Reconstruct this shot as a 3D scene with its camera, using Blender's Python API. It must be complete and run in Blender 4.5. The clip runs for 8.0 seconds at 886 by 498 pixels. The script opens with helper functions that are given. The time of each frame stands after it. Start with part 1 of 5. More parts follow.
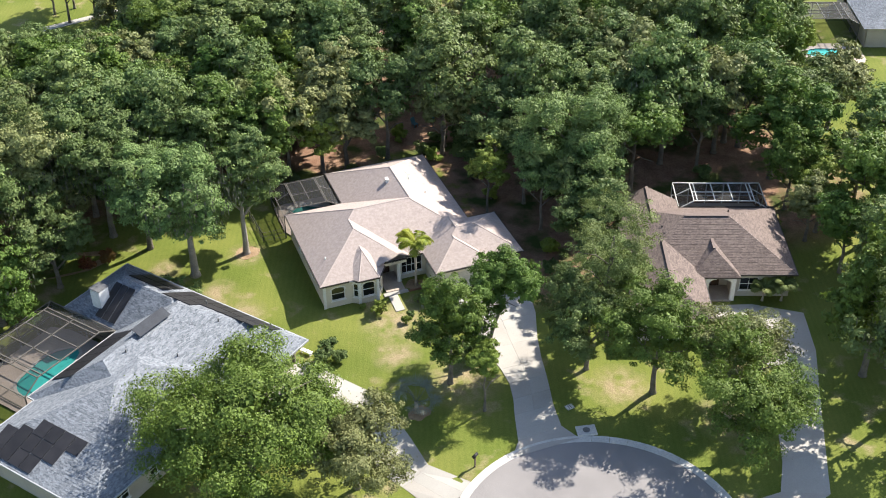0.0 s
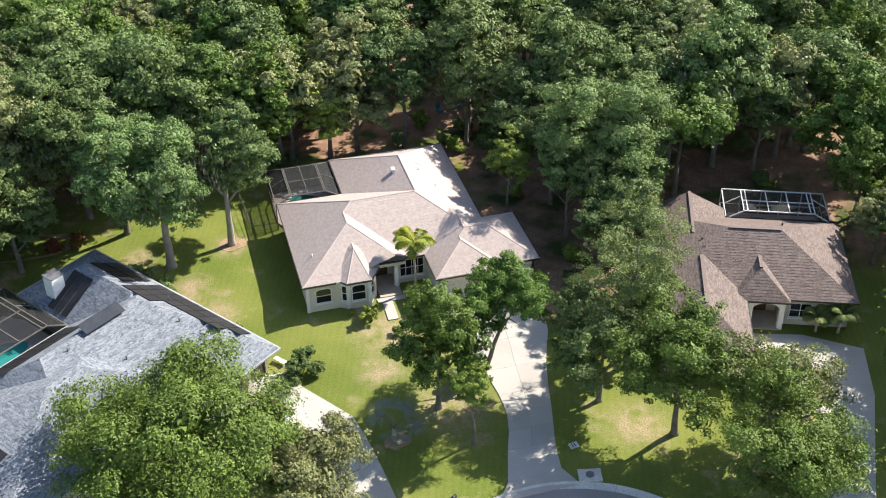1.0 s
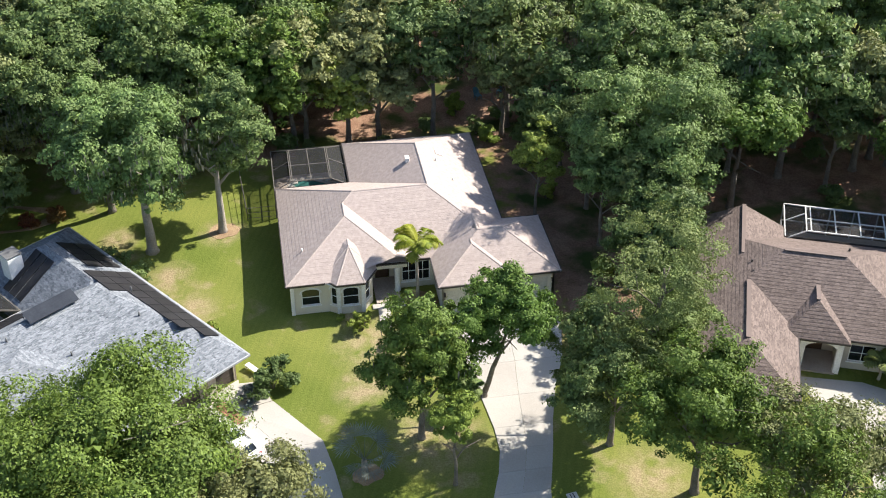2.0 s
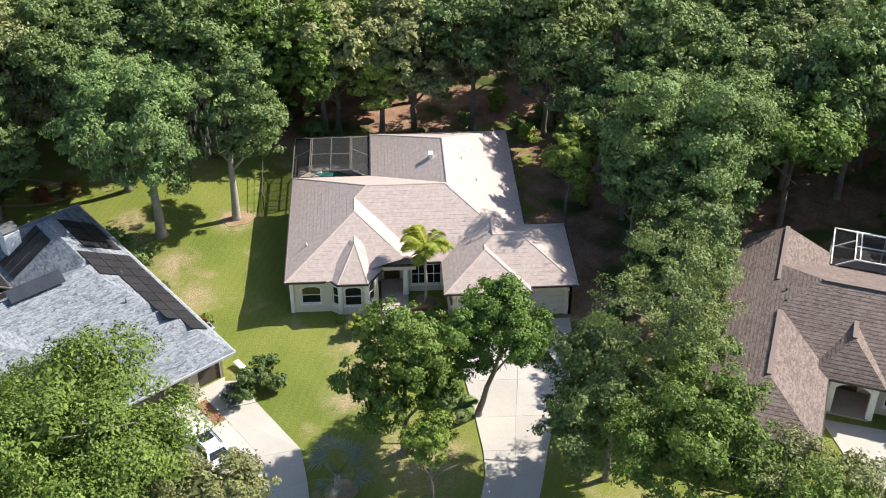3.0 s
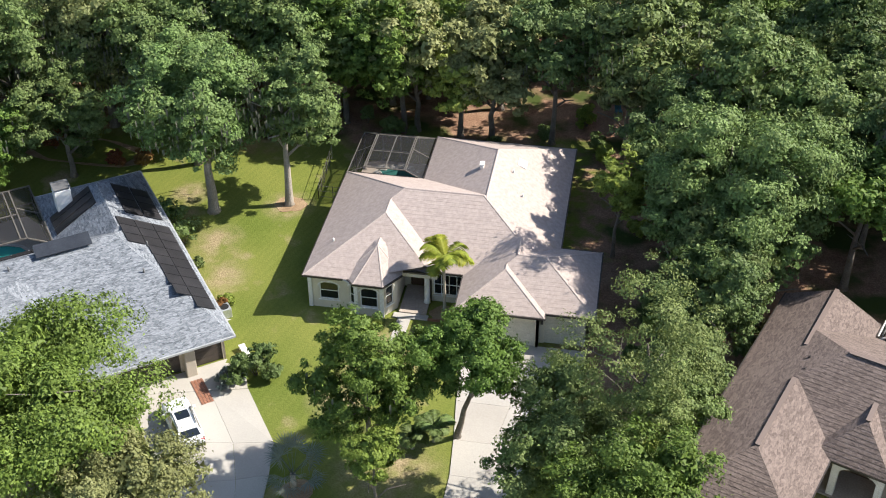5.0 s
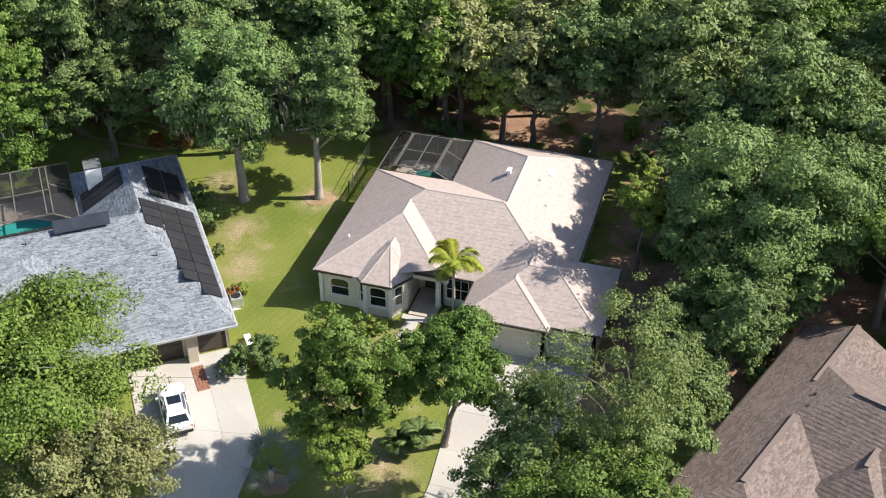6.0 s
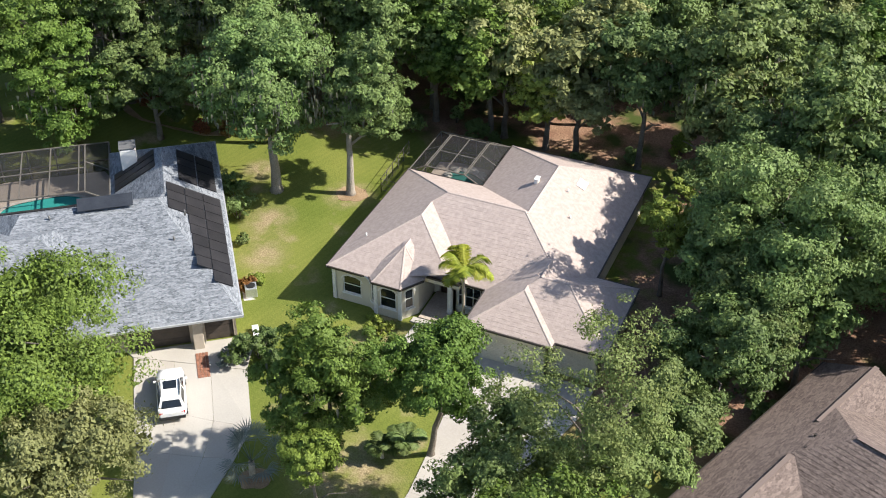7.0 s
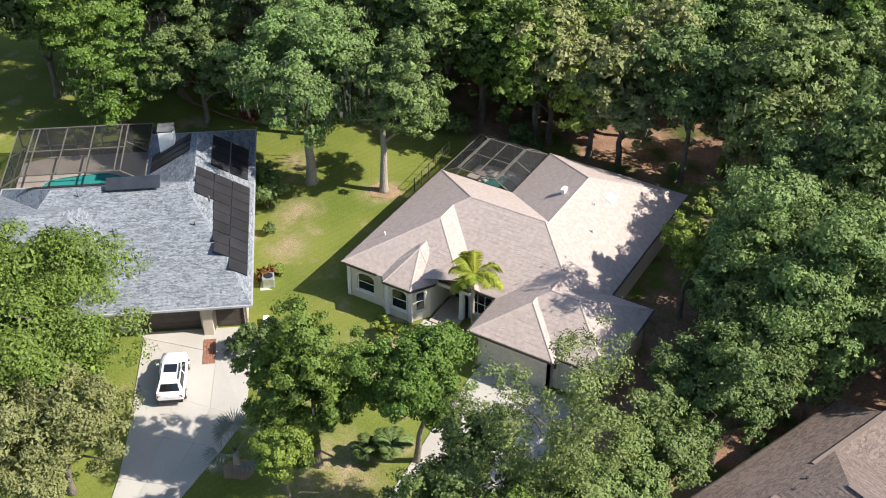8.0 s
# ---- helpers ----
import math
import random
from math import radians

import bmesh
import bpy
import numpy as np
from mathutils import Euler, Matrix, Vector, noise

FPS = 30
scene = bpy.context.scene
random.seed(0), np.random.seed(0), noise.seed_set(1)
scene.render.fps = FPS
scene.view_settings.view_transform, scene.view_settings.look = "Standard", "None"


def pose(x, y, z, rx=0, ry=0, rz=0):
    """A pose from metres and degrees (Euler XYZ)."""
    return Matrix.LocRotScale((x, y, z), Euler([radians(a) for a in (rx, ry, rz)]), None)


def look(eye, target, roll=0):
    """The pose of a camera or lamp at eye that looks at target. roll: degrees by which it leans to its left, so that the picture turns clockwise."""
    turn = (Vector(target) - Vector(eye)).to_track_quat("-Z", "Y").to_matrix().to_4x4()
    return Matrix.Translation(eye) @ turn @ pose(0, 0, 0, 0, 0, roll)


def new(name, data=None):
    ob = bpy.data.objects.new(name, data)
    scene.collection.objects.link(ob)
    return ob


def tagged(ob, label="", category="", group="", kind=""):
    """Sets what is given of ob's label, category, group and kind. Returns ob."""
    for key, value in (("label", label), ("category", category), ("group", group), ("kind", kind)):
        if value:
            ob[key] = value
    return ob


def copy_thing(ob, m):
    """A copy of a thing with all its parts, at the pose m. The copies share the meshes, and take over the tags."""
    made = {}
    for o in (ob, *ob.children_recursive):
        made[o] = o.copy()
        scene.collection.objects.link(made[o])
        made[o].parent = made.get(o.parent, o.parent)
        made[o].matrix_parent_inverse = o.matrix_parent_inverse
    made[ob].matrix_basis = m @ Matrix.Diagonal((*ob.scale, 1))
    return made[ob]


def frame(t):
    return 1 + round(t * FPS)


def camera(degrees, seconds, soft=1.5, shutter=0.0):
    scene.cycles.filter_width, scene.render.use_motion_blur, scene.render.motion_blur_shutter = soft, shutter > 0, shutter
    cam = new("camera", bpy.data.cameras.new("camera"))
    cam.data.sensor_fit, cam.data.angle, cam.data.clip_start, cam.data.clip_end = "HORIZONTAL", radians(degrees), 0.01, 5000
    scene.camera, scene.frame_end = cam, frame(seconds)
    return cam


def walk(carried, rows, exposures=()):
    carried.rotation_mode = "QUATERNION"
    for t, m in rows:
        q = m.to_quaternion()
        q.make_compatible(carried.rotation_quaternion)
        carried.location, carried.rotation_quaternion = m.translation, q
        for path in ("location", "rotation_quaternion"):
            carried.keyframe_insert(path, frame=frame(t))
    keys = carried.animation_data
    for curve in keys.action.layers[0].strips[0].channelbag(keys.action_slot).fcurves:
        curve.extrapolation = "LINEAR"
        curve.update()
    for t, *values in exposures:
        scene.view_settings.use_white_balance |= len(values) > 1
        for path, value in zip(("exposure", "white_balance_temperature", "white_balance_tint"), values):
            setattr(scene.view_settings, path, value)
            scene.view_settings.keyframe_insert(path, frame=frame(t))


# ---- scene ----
cam = camera(40.16, 8.0, 1.05)
# seconds, eye x y z, yaw, pitch, lean
ROWS = [
    (0.0, -21.32, -91.71, 72.40, -20.12, -35.00, 0.76),
    (0.5, -15.78, -86.74, 68.20, -17.84, -35.09, 0.69),
    (1.0, -10.33, -81.90, 64.10, -15.22, -35.15, 0.62),
    (1.5, -5.28, -76.77, 60.37, -12.47, -35.37, 0.41),
    (1.7, -3.45, -74.82, 59.03, -11.37, -35.47, 0.23),
    (2.8, 5.28, -68.37, 55.01, -4.71, -36.06, 0.00),
    (3.0, 6.80, -67.99, 54.90, -3.33, -36.13, -0.02),
    (3.5, 10.45, -67.41, 55.04, -0.02, -36.32, -0.01),
    (4.0, 13.92, -66.69, 54.98, 3.25, -36.40, -0.03),
    (4.5, 17.26, -65.81, 54.78, 6.43, -36.40, -0.10),
    (4.7, 18.56, -65.51, 54.74, 7.68, -36.37, -0.11),
    (5.8, 26.17, -62.69, 54.13, 15.24, -36.31, -0.06),
    (6.0, 27.40, -62.07, 54.00, 16.55, -36.30, -0.11),
    (6.5, 30.50, -60.38, 53.76, 19.91, -36.30, -0.24),
    (7.0, 33.63, -58.40, 53.53, 23.46, -36.35, -0.21),
    (7.5, 36.55, -56.38, 53.44, 26.90, -36.44, -0.28),
    (8.0, 39.20, -54.21, 53.46, 30.27, -36.62, -0.38),
]
walk(cam, [(t, pose(x, y, z, 90 + pitch, 0, yaw) @ pose(0, 0, 0, 0, 0, -lean)) for t, x, y, z, yaw, pitch, lean in ROWS],
     exposures=((0.0, 1.48), (1.7, 1.46), (3.0, 1.36), (6.0, 1.26), (8.0, 1.2)))

# ---- daylight ----
SUN_AZ, SUN_EL = radians(18), radians(41.5)
world = bpy.data.worlds.new("sky")
scene.world = world
world.use_nodes = True
wn = world.node_tree.nodes
sky = wn.new("ShaderNodeTexSky")
sky.sky_type, sky.sun_disc = "NISHITA", False
sky.sun_elevation, sky.sun_rotation = SUN_EL, radians(90) - SUN_AZ
world.node_tree.links.new(sky.outputs[0], wn["Background"].inputs[0])
wn["Background"].inputs[1].default_value = 0.088
sun = new("sun", bpy.data.lights.new("sun", "SUN"))
sun.data.energy, sun.data.angle, sun.data.color = 4.0, radians(0.53), (1.0, 0.94, 0.85)
sun.matrix_world = look((math.cos(SUN_AZ) * 80, math.sin(SUN_AZ) * 80, 80 * math.tan(SUN_EL)), (0, 0, 0))


# ---- materials ----
def node_mat(name):
    m = bpy.data.materials.new(name)
    m.use_nodes = True
    return m, m.node_tree.nodes, m.node_tree.links, m.node_tree.nodes["Principled BSDF"]


def mix_rgb(n, l, fac, a, b, blend="MIX"):
    x = n.new("ShaderNodeMix")
    x.data_type, x.blend_type = "RGBA", blend
    for sock, v in ((x.inputs[0], fac), (x.inputs[6], a), (x.inputs[7], b)):
        if isinstance(v, bpy.types.NodeSocket):
            l.new(v, sock)
        else:
            sock.default_value = v if isinstance(v, float) else (*v, 1)
    return x.outputs[2]


def noise_fac(n, l, vec, scale, detail=4.0, lo=0.35, hi=0.65):
    t = n.new("ShaderNodeTexNoise")
    t.inputs["Scale"].default_value, t.inputs["Detail"].default_value = scale, detail
    l.new(vec, t.inputs["Vector"])
    r = n.new("ShaderNodeMapRange")
    r.inputs[1].default_value, r.inputs[2].default_value = lo, hi
    l.new(t.outputs["Fac"], r.inputs[0])
    return r.outputs[0]


def surf(name, c1, c2, big=0.5, fine=8.0, rough=0.8, bump=0.3, metal=0.0, rand=0.0, spec=0.3, coord="Object", dist=0.02, grain=0.35):
    """A weathered surface: two colours mixed at two scales, with fine relief."""
    m, n, l, b = node_mat(name)
    tc = n.new("ShaderNodeTexCoord")
    vec = n.new("ShaderNodeNewGeometry").outputs["Position"] if coord == "World" else tc.outputs[coord]
    f1 = noise_fac(n, l, vec, big, 5)
    f2 = noise_fac(n, l, vec, fine, 6, 0.3, 0.7)
    c = mix_rgb(n, l, f1, c1, c2)
    c = mix_rgb(n, l, grain, c, mix_rgb(n, l, f2, tuple(v * 0.65 for v in c1), tuple(min(1, v * 1.3) for v in c2)))
    if rand:
        oi = n.new("ShaderNodeObjectInfo")
        hs = n.new("ShaderNodeHueSaturation")
        mr = n.new("ShaderNodeMapRange")
        mr.inputs[3].default_value, mr.inputs[4].default_value = 1 - rand, 1 + rand
        l.new(oi.outputs["Random"], mr.inputs[0])
        l.new(mr.outputs[0], hs.inputs["Value"])
        l.new(c, hs.inputs["Color"])
        c = hs.outputs[0]
    l.new(c, b.inputs["Base Color"])
    b.inputs["Roughness"].default_value, b.inputs["Metallic"].default_value = rough, metal
    b.inputs["Specular IOR Level"].default_value = spec
    if bump:
        bp = n.new("ShaderNodeBump")
        bp.inputs["Strength"].default_value, bp.inputs["Distance"].default_value = bump, dist
        l.new(f2, bp.inputs["Height"])
        l.new(bp.outputs[0], b.inputs["Normal"])
    return m


def roof_mat(name, c1, c2, c3, tile_w, tile_h, contrast):
    """Roof covering whose pieces vary in tone: random per piece across the slope, weather at a larger scale."""
    m, n, l, b = node_mat(name)
    uv = n.new("ShaderNodeUVMap")
    br = n.new("ShaderNodeTexBrick")
    br.inputs["Scale"].default_value = 1.0
    br.inputs["Brick Width"].default_value, br.inputs["Row Height"].default_value = tile_w, tile_h
    br.inputs["Mortar Size"].default_value = 0.006
    br.inputs["Color1"].default_value, br.inputs["Color2"].default_value = (*c1, 1), (*c2, 1)
    br.inputs["Mortar"].default_value = (*[v * 0.84 for v in c1], 1)
    l.new(uv.outputs[0], br.inputs["Vector"])
    pos = n.new("ShaderNodeNewGeometry").outputs["Position"]
    f1 = noise_fac(n, l, pos, 0.35, 5, 0.3, 0.7)
    f2 = noise_fac(n, l, pos, 3.5, 6, 0.35, 0.65)
    c = mix_rgb(n, l, f1, br.outputs["Color"], c3)
    c = mix_rgb(n, l, contrast, c, br.outputs["Color"])
    c = mix_rgb(n, l, 0.28, c, mix_rgb(n, l, f2, tuple(v * 0.6 for v in c1), tuple(v * 1.25 for v in c2)))
    l.new(c, b.inputs["Base Color"])
    b.inputs["Roughness"].default_value = 0.82
    b.inputs["Specular IOR Level"].default_value = 0.25
    bp = n.new("ShaderNodeBump")
    bp.inputs["Strength"].default_value, bp.inputs["Distance"].default_value = 0.25, 0.01
    l.new(br.outputs["Fac"], bp.inputs["Height"])
    bp.invert = True
    l.new(bp.outputs[0], b.inputs["Normal"])
    return m


def shingle_mat(name, c1, c2, c3):
    """Laminated shingles: short streaky tabs of several tones along the courses, and broad weathering."""
    m, n, l, b = node_mat(name)
    uv = n.new("ShaderNodeUVMap")
    mp = n.new("ShaderNodeMapping")
    mp.inputs["Scale"].default_value = (3.3, 7.2, 1)
    l.new(uv.outputs[0], mp.inputs[0])
    vo = n.new("ShaderNodeTexVoronoi")
    vo.inputs["Scale"].default_value = 1.0
    l.new(mp.outputs[0], vo.inputs["Vector"])
    sp = n.new("ShaderNodeSeparateColor")
    l.new(vo.outputs["Color"], sp.inputs[0])
    pos = n.new("ShaderNodeNewGeometry").outputs["Position"]
    f1 = noise_fac(n, l, pos, 0.3, 5, 0.3, 0.7)
    f2 = noise_fac(n, l, mp.outputs[0], 1.7, 6, 0.38, 0.62)
    c = mix_rgb(n, l, sp.outputs[0], c1, c2)
    c = mix_rgb(n, l, 0.4, c, mix_rgb(n, l, f2, c1, c2))
    c = mix_rgb(n, l, 0.22, c, mix_rgb(n, l, f1, c3, c2))
    l.new(c, b.inputs["Base Color"])
    b.inputs["Roughness"].default_value = 0.9
    b.inputs["Specular IOR Level"].default_value = 0.2
    bp = n.new("ShaderNodeBump")
    bp.inputs["Strength"].default_value, bp.inputs["Distance"].default_value = 0.5, 0.02
    l.new(sp.outputs[1], bp.inputs["Height"])
    l.new(bp.outputs[0], b.inputs["Normal"])
    return m


def leaf_mat(name, dark, light, warm, spread=0.25):
    m, n, l, b = node_mat(name)
    geo = n.new("ShaderNodeNewGeometry")
    oi = n.new("ShaderNodeObjectInfo")
    f = noise_fac(n, l, geo.outputs["Position"], 0.5, 3)
    c = mix_rgb(n, l, geo.outputs["Random Per Island"], dark, light)
    c = mix_rgb(n, l, f, c, warm)
    hs = n.new("ShaderNodeHueSaturation")
    mr = n.new("ShaderNodeMapRange")
    mr.inputs[3].default_value, mr.inputs[4].default_value = 1 - spread, 1 + spread
    l.new(oi.outputs["Random"], mr.inputs[0])
    l.new(mr.outputs[0], hs.inputs["Value"])
    mh = n.new("ShaderNodeMapRange")
    mh.inputs[3].default_value, mh.inputs[4].default_value = 0.484, 0.508
    wn2 = n.new("ShaderNodeTexWhiteNoise")
    wn2.noise_dimensions = "1D"
    l.new(oi.outputs["Random"], wn2.inputs["W"])
    l.new(wn2.outputs["Value"], mh.inputs[0])
    l.new(mh.outputs[0], hs.inputs["Hue"])
    l.new(c, hs.inputs["Color"])
    l.new(hs.outputs[0], b.inputs["Base Color"])
    b.inputs["Roughness"].default_value = 0.6
    b.inputs["Specular IOR Level"].default_value = 0.25
    tr = n.new("ShaderNodeBsdfTranslucent")
    l.new(hs.outputs[0], tr.inputs[0])
    mx = n.new("ShaderNodeMixShader")
    mx.inputs[0].default_value = 0.22
    l.new(b.outputs[0], mx.inputs[1])
    l.new(tr.outputs[0], mx.inputs[2])
    l.new(mx.outputs[0], n["Material Output"].inputs[0])
    return m


def screen_mat(name, tone, cover):
    m, n, l, b = node_mat(name)
    b.inputs["Base Color"].default_value = (*tone, 1)
    b.inputs["Roughness"].default_value = 0.7
    t = n.new("ShaderNodeBsdfTransparent")
    mx = n.new("ShaderNodeMixShader")
    mx.inputs[0].default_value = cover
    l.new(t.outputs[0], mx.inputs[1])
    l.new(b.outputs[0], mx.inputs[2])
    l.new(mx.outputs[0], n["Material Output"].inputs[0])
    return m


def plain(name, c, rough=0.5, metal=0.0, spec=0.5, coat=0.0):
    m, n, l, b = node_mat(name)
    b.inputs["Base Color"].default_value = (*c, 1)
    b.inputs["Roughness"].default_value, b.inputs["Metallic"].default_value = rough, metal
    b.inputs["Specular IOR Level"].default_value, b.inputs["Coat Weight"].default_value = spec, coat
    return m


M = dict(
    tile=roof_mat("concrete_tile", (0.385, 0.318, 0.288), (0.41, 0.34, 0.308), (0.40, 0.33, 0.298), 0.30, 0.155, 0.3),
    cap=surf("ridge_tile", (0.385, 0.318, 0.288), (0.42, 0.35, 0.315), 1.0, 9),
    grey_shingle=shingle_mat("grey_shingle", (0.04, 0.049, 0.062), (0.30, 0.32, 0.35), (0.14, 0.155, 0.175)),
    brown_shingle=shingle_mat("brown_shingle", (0.065, 0.050, 0.045), (0.235, 0.185, 0.165), (0.14, 0.11, 0.098)),
    stucco=surf("cream_stucco", (0.60, 0.55, 0.45), (0.68, 0.63, 0.53), 0.7, 30, 0.9, 0.25),
    stucco_grey=surf("tan_stucco", (0.42, 0.36, 0.29), (0.50, 0.44, 0.36), 0.7, 30, 0.9, 0.25),
    stucco_brown=surf("beige_stucco", (0.45, 0.40, 0.34), (0.52, 0.47, 0.40), 0.7, 30, 0.9, 0.25),
    white=surf("white_paint", (0.70, 0.69, 0.66), (0.80, 0.79, 0.76), 1.5, 12, 0.5, 0.05),
    dark_trim=surf("bronze_trim", (0.035, 0.03, 0.027), (0.06, 0.05, 0.045), 2, 14, 0.4, 0.05),
    glass=plain("window_glass", (0.012, 0.015, 0.018), 0.04, 0, 0.7),
    door=surf("brown_door", (0.07, 0.04, 0.025), (0.11, 0.065, 0.04), 2, 15, 0.45, 0.1),
    garage_dark=surf("brown_garage_door", (0.055, 0.045, 0.04), (0.08, 0.065, 0.055), 2, 15, 0.5, 0.05),
    garage_light=surf("cream_garage_door", (0.52, 0.49, 0.42), (0.60, 0.57, 0.50), 2, 15, 0.5, 0.05),
    concrete=surf("driveway_concrete", (0.375, 0.352, 0.317), (0.42, 0.395, 0.356), 0.3, 11, 0.85, 0.1, coord="World", grain=0.16),
    concrete_b=surf("worn_concrete", (0.36, 0.332, 0.296), (0.405, 0.376, 0.338), 0.3, 11, 0.85, 0.1, coord="World", grain=0.16),
    kerb=surf("kerb_concrete", (0.44, 0.42, 0.39), (0.55, 0.53, 0.49), 0.6, 7, 0.85, 0.2, coord="World"),
    asphalt=surf("sunbleached_asphalt", (0.20, 0.187, 0.182), (0.26, 0.243, 0.236), 0.25, 14, 0.9, 0.35, coord="World"),
    brick=surf("paver_brick", (0.22, 0.10, 0.065), (0.32, 0.155, 0.10), 2.0, 12, 0.85, 0.3, rand=0.2),
    solar=surf("black_solar_mat", (0.016, 0.016, 0.019), (0.028, 0.027, 0.03), 1.2, 20, 0.5, 0.15, rand=0.15),
    solar_pipe=surf("solar_header_pipe", (0.10, 0.10, 0.10), (0.16, 0.16, 0.16), 2, 12, 0.5, 0.0),
    pv=surf("grey_solar_panel", (0.022, 0.026, 0.034), (0.038, 0.043, 0.053), 1.2, 10, 0.3, 0.0),
    screen=screen_mat("insect_screen", (0.022, 0.022, 0.024), 0.46),
    cage_bronze=surf("bronze_cage_beam", (0.10, 0.09, 0.08), (0.15, 0.14, 0.12), 2, 10, 0.5, 0.0),
    cage_white=surf("white_cage_beam", (0.55, 0.55, 0.53), (0.68, 0.68, 0.65), 2, 10, 0.5, 0.0),
    water=plain("pool_water", (0.05, 0.36, 0.33), 0.06, 0, 0.5),
    water_dark=plain("shaded_pool_water", (0.05, 0.17, 0.15), 0.06, 0, 0.5),
    deck=surf("pool_deck", (0.36, 0.30, 0.25), (0.46, 0.39, 0.33), 0.6, 9, 0.85, 0.15),
    gutter_grey=surf("grey_gutter", (0.30, 0.31, 0.32), (0.40, 0.41, 0.42), 2, 12, 0.5, 0.0),
    metal=surf("galvanised_metal", (0.50, 0.52, 0.54), (0.62, 0.64, 0.66), 3, 12, 0.35, 0.05, 0.7),
    bark=surf("oak_bark", (0.12, 0.10, 0.08), (0.23, 0.20, 0.165), 1.2, 9, 0.95, 0.8, rand=0.2, dist=0.06),
    bark_light=surf("pale_bark", (0.25, 0.22, 0.18), (0.38, 0.34, 0.29), 1.2, 9, 0.95, 0.7, rand=0.15, dist=0.06),
    palm_bark=surf("palm_trunk", (0.30, 0.26, 0.21), (0.42, 0.37, 0.31), 2.5, 12, 0.9, 0.5),
    oak=leaf_mat("oak_leaf", (0.052, 0.088, 0.026), (0.195, 0.282, 0.082), (0.142, 0.195, 0.064)),
    oak_bright=leaf_mat("bright_oak_leaf", (0.040, 0.082, 0.012), (0.175, 0.272, 0.048), (0.118, 0.185, 0.036), 0.1),
    oak_grey=leaf_mat("grey_green_leaf", (0.125, 0.145, 0.050), (0.28, 0.315, 0.125), (0.22, 0.245, 0.095), 0.1),
    oak_yellow=leaf_mat("yellow_green_leaf", (0.115, 0.165, 0.026), (0.30, 0.38, 0.070), (0.22, 0.28, 0.052), 0.12),
    pine=leaf_mat("pine_needles", (0.095, 0.130, 0.036), (0.24, 0.29, 0.09), (0.18, 0.22, 0.068), 0.1),
    palm=leaf_mat("palm_leaf", (0.10, 0.15, 0.015), (0.34, 0.38, 0.045), (0.25, 0.28, 0.035), 0.15),
    fan_palm=leaf_mat("silver_palm_leaf", (0.10, 0.13, 0.12), (0.24, 0.28, 0.25), (0.17, 0.20, 0.18), 0.1),
    red_leaf=leaf_mat("red_leaf", (0.09, 0.025, 0.015), (0.30, 0.11, 0.04), (0.18, 0.10, 0.03), 0.15),
    moss=leaf_mat("hanging_moss", (0.075, 0.08, 0.055), (0.15, 0.155, 0.115), (0.11, 0.115, 0.085), 0.1),
    car_paint=plain("white_car_paint", (0.80, 0.80, 0.79), 0.25, 0, 0.5, 0.6),
    car_glass=plain("tinted_car_glass", (0.01, 0.012, 0.014), 0.03, 0, 0.8),
    rubber=surf("tyre_rubber", (0.018, 0.018, 0.018), (0.03, 0.03, 0.03), 5, 20, 0.8, 0.1),
    black=surf("black_plastic", (0.015, 0.015, 0.015), (0.03, 0.03, 0.03), 3, 12, 0.5, 0.0),
    red_lens=plain("red_lens", (0.35, 0.01, 0.01), 0.15),
    wood=surf("fence_wood", (0.16, 0.12, 0.085), (0.26, 0.20, 0.145), 1.5, 12, 0.85, 0.4),
    mulch=surf("straw_mulch", (0.20, 0.125, 0.075), (0.36, 0.26, 0.155), 0.9, 10, 0.95, 0.6, coord="World", dist=0.05),
    rock=surf("limestone", (0.40, 0.37, 0.33), (0.55, 0.52, 0.47), 2, 9, 0.9, 0.5),
    blue=surf("faded_blue_plastic", (0.05, 0.13, 0.17), (0.08, 0.18, 0.22), 2, 9, 0.5, 0.0),
)


